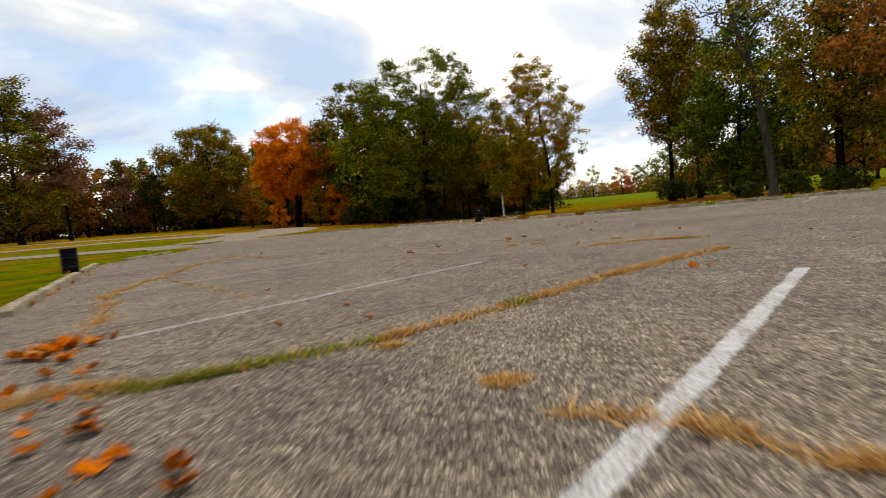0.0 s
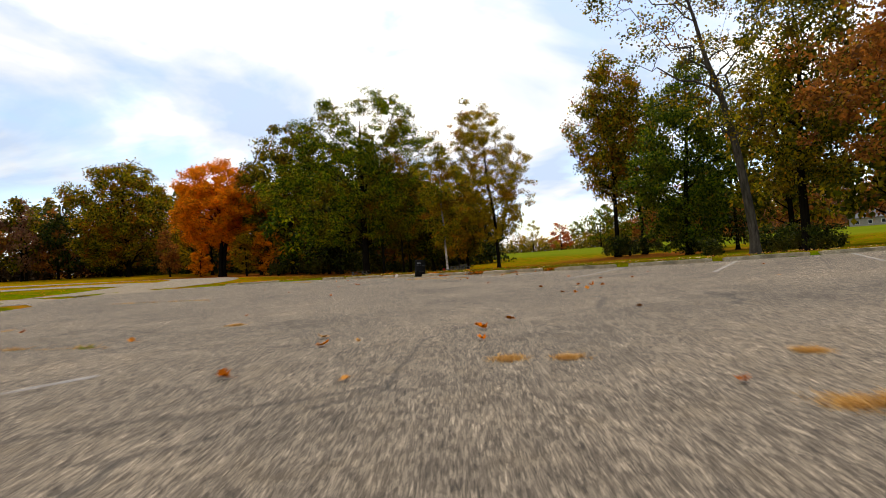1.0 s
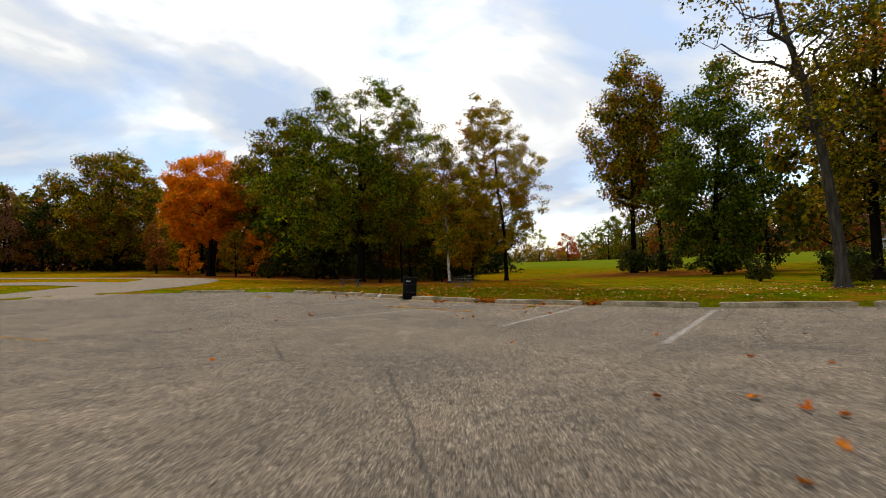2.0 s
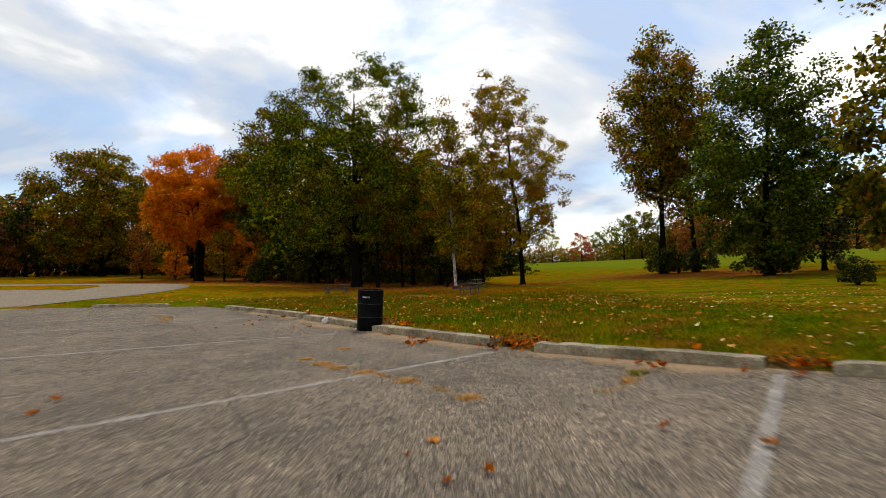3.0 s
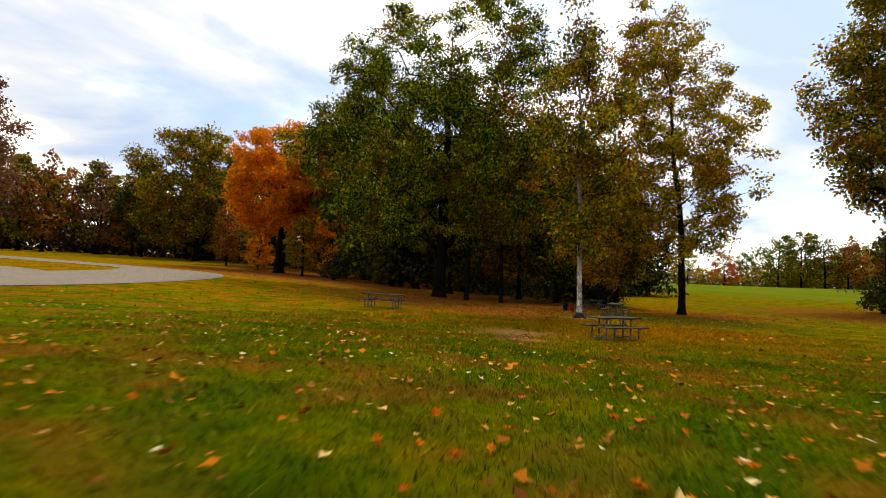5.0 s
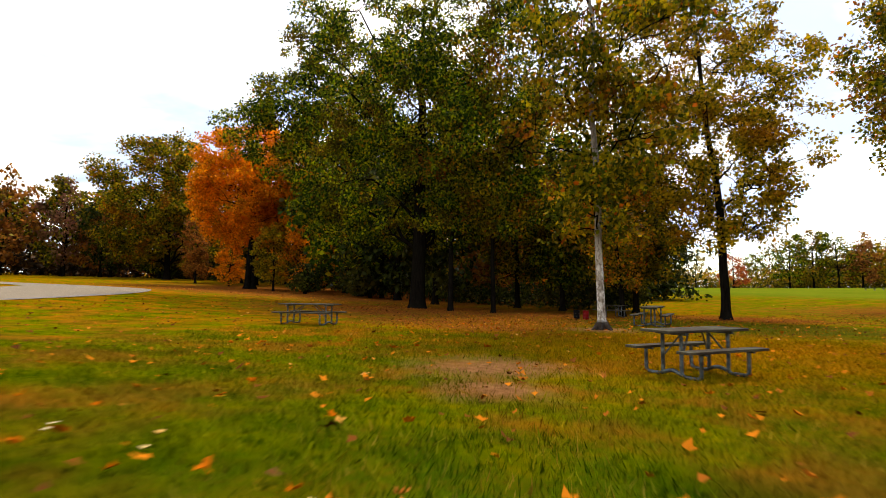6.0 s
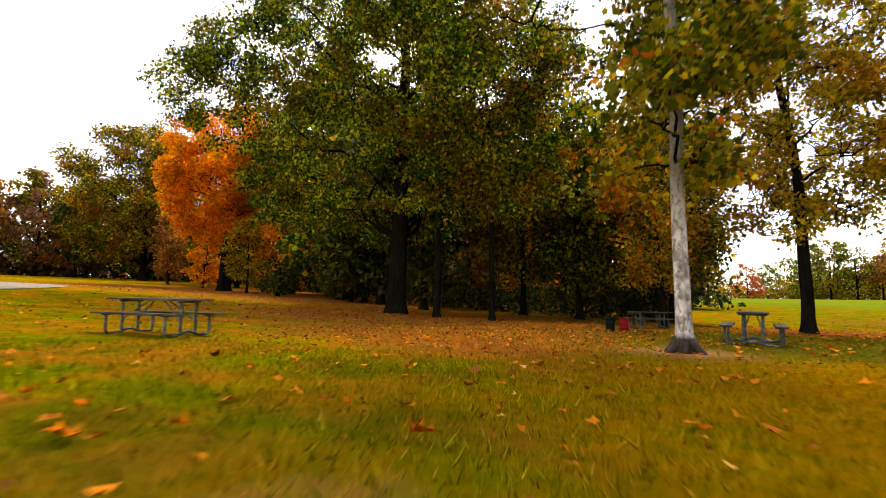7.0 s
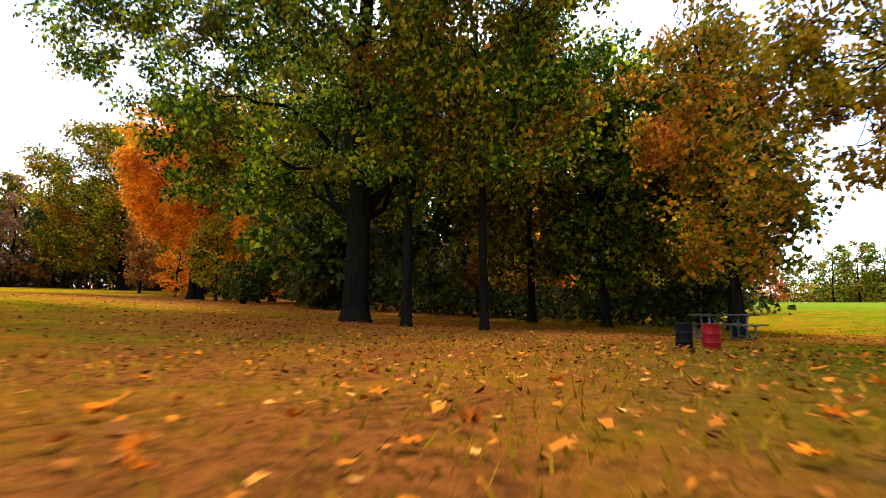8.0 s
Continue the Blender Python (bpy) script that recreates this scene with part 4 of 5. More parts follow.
tree("ash_tree", -80.5, 103.5, "large olive and brown tree with thinning upper crown", BRONZE, BARK, seed=51, h=28.5, r=11.5, base=0.12, shape="round", sprays=560, per=95, leaf=0.46, trunk_r=0.55, spray=1.05, lobes=0.1)
tree("brown_oak_tree", -34.5, 88.0, "tall oak with thin brownish leaves at its top", OLIVE, BARK, seed=61, h=32.5, r=8.5, base=0.12, shape="tall", sprays=400, per=90, leaf=0.44, trunk_r=0.5, spray=0.95, fill=0.3, lobes=0.3)
tree("poplar_tree", 33.0, 81.0, "tall poplar with olive and rust leaves", BRONZE, BARK, seed=71, h=40.5, r=6.3, base=0.3, shape="tall", sprays=430, per=66, leaf=0.44, trunk_r=0.45, spray=1.1, fill=0.3, lobes=0.5, group="poplars beyond the lawn")
tree("poplar_tree", 38.6, 82.5, "tall poplar with olive and rust leaves", BRONZE, BARK, seed=72, h=36.0, r=5.4, base=0.26, shape="tall", sprays=300, per=66, leaf=0.46, trunk_r=0.38, spray=1.05, fill=0.3, lobes=0.5, group="poplars beyond the lawn")
tree("linden_tree", 36.0, 54.0, "dense dark green linden with foliage down to the grass", GREEN, BARK, seed=81, h=29.5, r=6.6, base=0.05, shape="tall", sprays=420, per=90, leaf=0.4, trunk_r=0.42, spray=1.0, lobes=0.4)
tree("leaning_cottonwood_tree", 20.5, 5.8, "leaning grey-barked cottonwood with sparse small leaves", OLIVE, BARK_GREY, seed=91, h=21.5, r=5.6, base=0.36, shape="vase", sprays=190, per=36, leaf=0.19, trunk_r=0.27, lean=(-3.2, -0.8), spray=0.55, fill=0.4, lobes=0.4)
tree("walnut_tree", 32.0, 19.4, "dark green tree with a straight dark trunk", OLIVE, BARK, seed=101, h=26.0, r=4.7, base=0.2, shape="tall", sprays=290, per=80, leaf=0.31, trunk_r=0.36, spray=0.85, lobes=0.45)
tree("russet_oak_tree", 33.2, 5.0, "russet oak overhanging the lot", RUST, BARK, seed=111, h=20.0, r=8.2, base=0.25, shape="round", sprays=230, per=76, leaf=0.31, trunk_r=0.38, spray=0.8, lobes=0.45)
tree("tall_green_tree", -103.0, 66.0, "tall olive green tree beyond the park road", OLIVE, BARK, seed=121, h=37.0, r=9.5, base=0.1, shape="tall", sprays=320, per=80, leaf=0.52, trunk_r=0.5, spray=1.2, lobes=0.45)
tree("plum_coloured_tree", -97.0, 72.5, "slim tree with thin plum-coloured leaves", PLUM, BARK, seed=122, h=31.0, r=5.2, base=0.3, shape="tall", sprays=140, per=60, leaf=0.48, trunk_r=0.3, spray=1.1, lobes=0.45)


# sandy dirt washed against the kerb, thinning out over the asphalt
for i, ((x0, y0), (x1, y1)) in enumerate(KERB[1:8]):
    rng = np.random.default_rng(700 + i)
    L = math.hypot(x1 - x0, y1 - y0)
    ux, uy = (x1 - x0) / L, (y1 - y0) / L
    t = np.arange(-0.45, L + 0.46, 0.1)
    n, cols = len(t), 9
    slow = np.convolve(rng.normal(0, 1, n + 14), np.ones(15) / 15, "valid")[:n]
    reach = np.clip(0.62 + 0.5 * slow, 0.3, 1.0) * (1.2 if 1 <= i <= 4 else 0.5)
    ends = np.clip(np.minimum(t + 0.45, L + 0.45 - t) / 0.7, 0, 1)
    co, thick = [], []
    for c in range(cols):
        f = c / (cols - 1)
        off = -0.02 + f * reach
        co.append(np.column_stack([x0 + ux * t + uy * off, y0 + uy * t - ux * off, np.full(n, 0.003) + 0.012 * (1 - f) ** 3 * ends]))
        thick.append((1 - f) * 1.1 - 0.1 - (1 - ends) * 1.1 - (0.9 if c == cols - 1 else 0))
    k = np.arange(n - 1)
    fa = np.concatenate([np.stack([k + c * n, k + 1 + c * n, k + 1 + (c + 1) * n, k + (c + 1) * n], 1) for c in range(cols - 1)])
    me = fast_mesh("gutter_dirt", np.concatenate(co), fa, GUTTER, True)
    me.attributes.new("thickness", "FLOAT", "POINT").data.foreach_set("value", np.concatenate(thick).astype(np.float32))
    tagged(new("gutter_dirt", me), "sandy dirt washed up along the kerb", "dirt", kind="structure")

# ---- woods: a few trees grown once, then set out ----
WOODS = {}
for key, mat, kw in (
    ("green", DARKG, dict(seed=201, h=20, r=5.5, base=0.1, shape="tall", sprays=142, per=33, leaf=0.62, trunk_r=0.3, spray=0.85)),
    ("olive", OLIVE, dict(seed=202, h=21, r=5.8, base=0.14, shape="round", sprays=142, per=33, leaf=0.62, trunk_r=0.3, spray=0.85)),
    ("rust", RUST, dict(seed=203, h=18, r=4.6, base=0.1, shape="tall", sprays=124, per=31, leaf=0.6, trunk_r=0.26, spray=0.8)),
    ("gold", GOLD, dict(seed=204, h=17, r=5.0, base=0.14, shape="round", sprays=124, per=31, leaf=0.6, trunk_r=0.26, spray=0.8)),
    ("orange", ORANGE, dict(seed=205, h=13, r=4.6, base=0.1, shape="round", sprays=111, per=31, leaf=0.5, trunk_r=0.2, spray=0.7)),
    ("oak", OAK, dict(seed=206, h=22, r=6.0, base=0.08, shape="oak", sprays=148, per=33, leaf=0.62, trunk_r=0.34, spray=0.85)),
    ("plum", PLUM, dict(seed=207, h=19, r=4.6, base=0.14, shape="tall", sprays=117, per=31, leaf=0.6, trunk_r=0.26, spray=0.8)),
    ("bush", DARKG, dict(seed=208, h=2.6, r=1.7, base=0.05, shape="round", sprays=74, per=33, leaf=0.22, trunk_r=0.06, spray=0.3, stems=3, foot=0.2)),
    ("scarlet", SCARLET, dict(seed=209, h=22, r=7.5, base=0.1, shape="cone", sprays=124, per=33, leaf=0.7, trunk_r=0.4, spray=0.9)),
    ("pale", PALE, dict(seed=210, h=24, r=5.0, base=0.15, shape="tall", sprays=93, per=25, leaf=0.6, trunk_r=0.3, spray=0.8, stems=2)),
):
    trunk, limbs, co, fa = grow(twigs=False, **kw)
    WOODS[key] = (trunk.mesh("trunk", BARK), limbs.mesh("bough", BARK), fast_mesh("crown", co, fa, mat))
    if key != "bush":
        kw.update(sprays=int(kw["sprays"] * 0.8), per=22, leaf=kw["leaf"] * 1.2)
        trunk, limbs, co, fa = grow(twigs=False, **kw)
        WOODS[key + "_far"] = (trunk.mesh("trunk", BARK), limbs.mesh("bough", BARK), fast_mesh("crown", co, fa, mat))
WORDS = {"green": "dark green woodland tree", "olive": "olive green woodland tree", "rust": "rust brown woodland tree in autumn", "gold": "yellow-gold woodland tree in autumn", "orange": "small bright orange woodland tree",
         "oak": "green and bronze woodland oak", "plum": "plum brown thin-leaved woodland tree", "bush": "dense dark green bush on the grass", "scarlet": "scarlet maple at the far field edge", "pale": "pale yellow thin-leaved tree at the field edge"}
wood_rng = random.Random(77)


def plant(key, x, y, s=1.0, tall=1.0, group="woodland trees", name="woodland_tree"):
    z = ground_z(x, y)
    ob = thing(name, pose(x, y, z, 0, 0, wood_rng.uniform(0, 360)) @ Matrix.Diagonal((s, s, s * tall, 1)), WORDS[key], "bush" if key == "bush" else "tree", group)
    stem = ob
    far = "_far" if y > 118 or x < -96 or (x > 58 and y > 20) else ""
    for nm, me in zip(("trunk", "bough", "crown"), WOODS[key + far if key != "bush" else key]):
        piece = part(nm, me, None, stem if nm == "bough" else ob)
        if nm == "trunk":
            stem = piece
        elif nm == "bough":
            tagged(piece, kind="stuff")
    return ob


# thicket behind the oak and the picnic ground
for mat, x, y, h, r, seed, words in ((OLIVE, -7.0, 66.0, 17.0, 4.4, 141, "slim olive green tree at the edge of the thicket"), (OAK, -2.8, 63.0, 15.5, 3.8, 142, "slim dark green oak at the edge of the thicket"),
                                     (OLIVE, 2.9, 63.2, 16.0, 3.1, 143, "slim olive brown tree at the edge of the thicket")):
    tree("thicket_tree", x, y, words, mat, BARK, seed=seed, h=h, r=r, base=0.16, shape="tall", sprays=250, per=75, leaf=0.3, trunk_r=0.2, spray=0.75, lobes=0.45, group="thicket edge trees")
for key, x, y, s in [("green", -20, 70, 0.95), ("oak", -27, 76, 1.15), ("olive", 1.5, 71, 0.7), ("gold", -1.5, 76, 0.8), ("rust", -11, 76, 1.0),
                     ("gold", -16, 84, 1.0), ("orange", -9.5, 88, 0.9), ("olive", -4, 84, 0.9), ("oak", -22, 92, 1.2), ("green", -23, 73, 0.7), ("orange", -37.5, 82, 0.75), ("gold", -42, 81, 0.55), ("orange", -56, 90, 0.6), ("green", -36, 98, 1.0), ("olive", -43, 92, 1.1), ("gold", -37, 97, 1.1), ("rust", -28, 100, 1.2), ("rust", -12, 100, 1.1),
                     ("green", -58, 100, 0.95), ("gold", -64, 104, 1.0), ("rust", -64, 92, 0.6), ("orange", -60, 112, 1.0), ("olive", -88, 112, 0.9), ("gold", -71, 117, 1.2), ("green", -50, 110, 1.2), ("green", -14.5, 65.3, 0.85), ("green", 2.5, 97, 0.7), ("green", 6.0, 99, 0.65), ("green", 9.0, 101, 0.62), ("olive", 4.5, 107, 0.85)]:
    plant(key, x, y, s, wood_rng.uniform(0.92, 1.08))
# row along the far side of the park road
row = ["rust", "plum", "olive", "rust", "olive", "plum", "rust", "green", "oak", "rust", "plum", "rust"]
for i in range(24):
    a = i / 23
    x, y = -168 + 82 * a + wood_rng.uniform(-3, 3), 62 + 66 * a ** 1.5 + wood_rng.uniform(-5, 5)
    plant(row[i % 12], x, y, wood_rng.uniform(0.85, 1.12), wood_rng.uniform(0.9, 1.15))
for i in range(22):
    a = i / 21
    plant(row[(i * 5 + 2) % 12], -185 + 120 * a + wood_rng.uniform(-3, 3), 92 + 52 * a + wood_rng.uniform(-5, 5), wood_rng.uniform(1.0, 1.3), wood_rng.uniform(0.9, 1.1))
# right-hand grove and the slope behind it
for key, x, y, s in [("olive", 43, 40, 1.1), ("green", 47, 62, 0.9), ("rust", 52, 84, 0.9), ("olive", 46, 28, 1.0), ("rust", 60, 44, 1.0), ("rust", 60, 66, 0.9), ("olive", 70, 80, 1.0), ("oak", 54, 20, 1.1), ("gold", 40, 8, 0.9), ("rust", 66, 28, 1.0), ("rust", 43, 96, 0.6)]:
    plant(key, x, y, s, wood_rng.uniform(0.95, 1.15))
for i in range(26):
    a = i / 25
    plant(row[(i * 7) % 12], 96 + 130 * a + wood_rng.uniform(-6, 6), 246 - 140 * a + wood_rng.uniform(-8, 8), wood_rng.uniform(1.0, 1.4))


def undergrowth(name, pts, wide, h0, h1, n, per, leaf, material, seed, label):
    """A belt of leafy brush along a line, all of it one mass."""
    rng = np.random.default_rng(seed)
    pts = np.array(pts, float)
    s = np.concatenate([[0], np.cumsum(np.hypot(*np.diff(pts, axis=0).T))])
    t = rng.uniform(0, s[-1], n)
    x = np.interp(t, s, pts[:, 0]) + rng.normal(0, wide, n)
    y = np.interp(t, s, pts[:, 1]) + rng.normal(0, wide, n)
    hump = 0.6 + 0.4 * np.sin(t * 0.21 + seed) * np.sin(t * 0.083 + 1)
    z = land(x, y) + h0 + (h1 - h0) * hump * rng.uniform(0, 1, n) ** 0.8
    co, fa = leaf_cloud(np.column_stack([x, y, z]), np.full(n, leaf * 2.0), per, leaf, rng)
    return tagged(new(name, fast_mesh(name, co, fa, material)), label, "undergrowth", kind="stuff")


undergrowth("undergrowth", [(-235, 45), (-185, 105), (-120, 142), (-60, 140), (-25, 122), (-2, 106)], 3.5, 0.3, 11, 1300, 22, 0.85, RUST, 601, "brown woodland edge far behind the road")
# the next two belts take the shade under the trees from their darkened leaves
undergrowth("undergrowth", [(-95, 122), (-62, 118), (-44, 106), (-24, 106), (-8, 96), (3, 95), (10, 100)], 2.5, 0.2, 8, 1100, 22, 0.68, DARKG, 602, "green brush behind the oak, coloured dark for shade")
undergrowth("undergrowth", [(-30, 78), (-16, 74), (-4, 70), (1, 68)], 1.6, 0.1, 3.4, 270, 34, 0.36, DARKG, 603, "green brush under the trees, coloured dark for shade")
undergrowth("undergrowth", [(0, 388), (80, 380), (180, 372), (290, 330), (350, 250)], 4, 0.3, 14, 1300, 20, 1.1, GOLD, 604, "yellow and brown hedge at the far field edge")
undergrowth("undergrowth", [(100, 392), (140, 388), (200, 380), (300, 342), (365, 255)], 5, 0.3, 28, 2200, 20, 1.6, OLIVE, 605, "olive woodland edge beyond the field")
# filler brush that closes bright gaps between trunks, shade painted into its leaves
undergrowth("undergrowth", [(-245, -25), (-205, 52), (-160, 84), (-122, 112), (-90, 136), (-40, 138)], 3.0, 0.0, 9, 1500, 22, 1.05, DUSK, 608, "brown brush filling the woods beyond the road, coloured dark for shade")
undergrowth("undergrowth", [(0, 380), (80, 374), (180, 366), (290, 324), (345, 245)], 2, 0.0, 5, 1000, 20, 1.1, OLIVE, 610, "low dense hedge at the far field edge")
undergrowth("undergrowth", [(130, 250), (190, 190), (235, 130), (250, 60)], 5, 0.3, 16, 900, 22, 1.0, RUST, 606, "brown woodland on the far slope")
undergrowth("undergrowth", [(92, 62), (94, 40), (86, 14)], 3, 1.5, 12, 420, 32, 0.6, RUST, 607, "rusty brush behind the grove")
# bushes on the lawn
for x, y, s in [(32.2, 80, 1.6), (34.6, 79, 1.3), (38.6, 81, 1.5), (24.5, 11.5, 0.85), (29.5, 13.0, 0.8), (33.5, 23, 1.0), (26, 24, 0.7), (36, 53, 1.4), (2.0, 66.5, 1.2), (-24, 72, 1.6), (-33, 74, 1.4)]:
    plant("bush", x, y, s, 1.0, "bushes on the lawn", "bush")
# taller trees on the right of the field
for i in range(14):
    plant(["olive", "oak", "rust", "gold", "green"][i % 5], 112 + 11 * i + wood_rng.uniform(-3, 3), 372 - 5 * i + wood_rng.uniform(-6, 6), wood_rng.uniform(1.35, 1.75), 1.0, "far field trees")
# far edge of the field
plant("scarlet", 71, 358, 1.05, 1.0, "far field trees")
plant("pale", 52, 362, 1.0, 1.0, "far field trees")
plant("oak", 99, 359, 1.35, 1.05, "far field trees")
far_kinds = ["gold", "rust", "orange", "olive", "gold", "rust", "oak", "gold"]
for i in range(46):
    a = i / 45
    plant(far_kinds[(i * 3) % 8], 2 + 400 * a + wood_rng.uniform(-4, 4), 372 + 40 * math.sin(a * 3) - 120 * a * a + wood_rng.uniform(-9, 9), wood_rng.uniform(0.55, 0.85) + 2.4 * max(0.0, min(0.3, a - 0.13)), wood_rng.uniform(0.8, 1.1), "far field trees")

# ---- litter drums ----


def drum(name, x, y, z, h, r, paint, label, sticker=False, group="", tilt=(0, 0), turn=0.0):
    ob = thing(name, pose(x, y, z, tilt[0], tilt[1], turn), label, "trash barrel", group)
    prof = [(0.0, 0.0), (0.97, 0.0), (1.0, 0.012), (1.0, 0.30), (1.02, 0.315), (1.035, 0.33), (1.02, 0.345), (1.0, 0.36), (1.0, 0.63), (1.02, 0.645), (1.035, 0.66), (1.02, 0.675), (1.0, 0.69), (1.0, 0.975), (1.025, 0.985), (1.025, 1.0), (0.985, 1.0), (0.975, 0.96), (0.97, 0.04), (0.0, 0.04)]
    bm = bmesh.new()
    k = 40
    rings = []
    for pr, pz in prof:
        ring = []
        for i in range(k):
            an = 2 * math.pi * i / k
            dent = 1 - 0.02 * max(0, math.sin(an * 2 + 1)) * math.sin(math.pi * pz)
            ring.append(bm.verts.new((pr * r * dent * math.cos(an), pr * r * dent * math.sin(an), pz * h)))
        rings.append(ring)
    for a_, b_ in zip(rings, rings[1:]):
        for i in range(k):
            bm.faces.new((a_[i], a_[(i + 1) % k], b_[(i + 1) % k], b_[i]))
    bmesh.ops.remove_doubles(bm, verts=bm.verts, dist=1e-5)
    bmesh.ops.recalc_face_normals(bm, faces=bm.faces)
    body_part = part("body", bm, paint, ob, smooth=True)
    for zz in (0.33, 0.66, 0.992):
        bm = bmesh.new()
        ring = bmesh.ops.create_circle(bm, segments=k, radius=r * 1.038)["verts"]
        ex = bmesh.ops.extrude_edge_only(bm, edges=bm.edges[:])["geom"]
        bmesh.ops.translate(bm, verts=[v for v in ex if isinstance(v, bmesh.types.BMVert)], vec=(0, 0, 0.008 * h))
        bmesh.ops.translate(bm, verts=bm.verts, vec=(0, 0, zz * h - 0.004 * h))
        bmesh.ops.solidify(bm, geom=bm.faces[:], thickness=0.003)
        part("hoop" if zz < 0.9 else "rim", bm, EDGE, body_part, "scuffed bare metal edge")
    if sticker:
        bm = bmesh.new()
        rows = []
        for zz in (0.805, 0.845):
            rows.append([bm.verts.new((1.006 * r * math.cos(an), 1.006 * r * math.sin(an), zz * h)) for an in [math.radians(250 + 4.4 * i) for i in range(9)]])
        for i in range(8):
            bm.faces.new((rows[0][i], rows[0][i + 1], rows[1][i + 1], rows[1][i]))
        bmesh.ops.solidify(bm, geom=bm.faces[:], thickness=-0.002)
        part("sticker", bm, STICKER, body_part, "scratched white sticker strip")
    return ob


drum("trash_barrel", 0.0, 0.0, 0.0, 0.88, 0.28, DRUM, "black steel drum used as a trash barrel beside the kerb", True, turn=-6, tilt=(0, 3.5))
drum("trash_barrel", -10.0, -22.25, 0.0, 0.78, 0.215, DRUM, "black steel drum used as a trash barrel at the lot edge", False)
drum("small_trash_barrel", -0.92, 45.7, ground_z(-0.92, 45.7) - 0.02, 0.5, 0.155, DRUM, "small black trash barrel under the trees", False)
drum("small_trash_barrel", -0.46, 45.6, ground_z(-0.46, 45.6) - 0.03, 0.5, 0.155, RED, "small red trash barrel under the trees", False)

# ---- picnic tables ----


def pipe_mesh(name, pts, r):
    """A bent pipe through the given corners, rounded where it turns."""
    pts = [Vector(p) for p in pts]
    path = [pts[0]]
    for a_, b_, c_ in zip(pts, pts[1:], pts[2:]):
        d0, d1 = (a_ - b_), (c_ - b_)
        cut = min(0.09, d0.length * 0.45, d1.length * 0.45)
        p0, p1 = b_ + d0.normalized() * cut, b_ + d1.normalized() * cut
        for i in range(6):
            t = i / 5
            path.append(p0 * (1 - t) ** 2 + b_ * 2 * t * (1 - t) + p1 * t * t)
    path.append(pts[-1])
    tb = Tubes()
    tb.add([tuple(p) for p in path], [r] * len(path), 10)
    return tb.mesh(name, PIPE)


def plank_mesh(length, width, thick, seed):
    bm = bmesh.new()
    box(bm, -length / 2, length / 2, -width / 2, width / 2, 0, thick)
    bmesh.ops.subdivide_edges(bm, edges=[e for e in bm.edges if abs(e.verts[0].co.x - e.verts[1].co.x) > 0.5], cuts=6)
    for v in bm.verts:
        v.co.z += 0.004 * noise.noise(Vector((v.co.x * 1.3, seed * 5.0, 0)))
        v.co.x += 0.008 * noise.noise(Vector((seed * 3.0, v.co.x * 9, 1)))
    bmesh.ops.bevel(bm, geom=[e for e in bm.edges if e.calc_face_angle(0) > 0.8], offset=0.006, segments=1, affect="EDGES")
    return to_mesh("plank", bm, PLANK)


def picnic_table(x, y, turn, label, z=None, L=2.36):
    ob = thing("picnic_table", pose(x, y, ground_z(x, y) if z is None else z, 0, 0, turn), label, "picnic table", "picnic tables")
    for i in range(4):
        p = part("tabletop_plank", plank_mesh(L, 0.148, 0.042, i + x), None, ob)
        p.location = (0, -0.231 + 0.154 * i, 0.715)
    for sgn in (-1, 1):
        for i in range(2):
            p = part("bench_plank", plank_mesh(L, 0.118, 0.042, i + 7 + x), None, ob)
            p.location = (0, sgn * (0.475 + 0.124 * i), 0.425)
    for sx in (-1, 1):
        xx = sx * (L / 2 - 0.36)
        for sgn in (-1, 1):
            # one pipe a side: up to the top, down, along the ground, up to the bench
            part("frame_pipe", pipe_mesh("frame_pipe", [(xx, sgn * 0.19, 0.69), (xx, sgn * 0.19, 0.05), (xx, sgn * 0.26, 0.03), (xx, sgn * 0.56, 0.03), (xx, sgn * 0.56, 0.40)], 0.03), None, ob, "galvanised steel pipe")
            bm = bmesh.new()
            box(bm, xx - 0.02, xx + 0.02, sgn * 0.535 - 0.13, sgn * 0.535 + 0.13, 0.398, 0.424)
            part("bench_bracket", bm, PIPE, ob)
            part("brace", pipe_mesh("brace", [(xx, sgn * 0.2, 0.30), (sx * 0.22, sgn * 0.06, 0.70)], 0.014), None, ob)
        bm = bmesh.new()
        box(bm, xx - 0.022, xx + 0.022, -0.29, 0.29, 0.672, 0.713)
        part("top_bracket", bm, PIPE, ob)
        part("cross_pipe", pipe_mesh("cross_pipe", [(xx, -0.2, 0.055), (xx, 0, 0.12), (xx, 0.2, 0.055)], 0.03), None, ob)
    return ob


picnic_table(1.83, 26.72, 40, "weathered plank picnic table on galvanised pipe legs on the lawn", L=1.76)
picnic_table(-9.95, 34.85, -5, "weathered plank picnic table standing on leaf-strewn grass")
picnic_table(2.25, 39.9, 77, "weathered plank picnic table beside the sycamore")
picnic_table(0.85, 52.6, 25, "dark weathered picnic table under the trees", L=1.9)
for i in range(3):
    picnic_table(58 + 3.2 * i, 162 - 0.6 * i, -8, "dark picnic table far out on the field")

# ---- house on the far slope ----
hz = ground_z(140, 163) - 0.3
house = thing("house", pose(146, 163, hz, 0, 0, -38) @ Matrix.Diagonal((0.72, 0.72, 0.72, 1)), "pale stone park house with a grey hipped roof", "house")
bm = bmesh.new()
box(bm, -13, 13, -6, 6, 0, 4.2)
part("wall", bm, WALL, house)
bm = bmesh.new()
v = [bm.verts.new(p) for p in [(-14, -7, 4.2), (14, -7, 4.2), (14, 7, 4.2), (-14, 7, 4.2), (-7, 0, 8.2), (7, 0, 8.2)]]
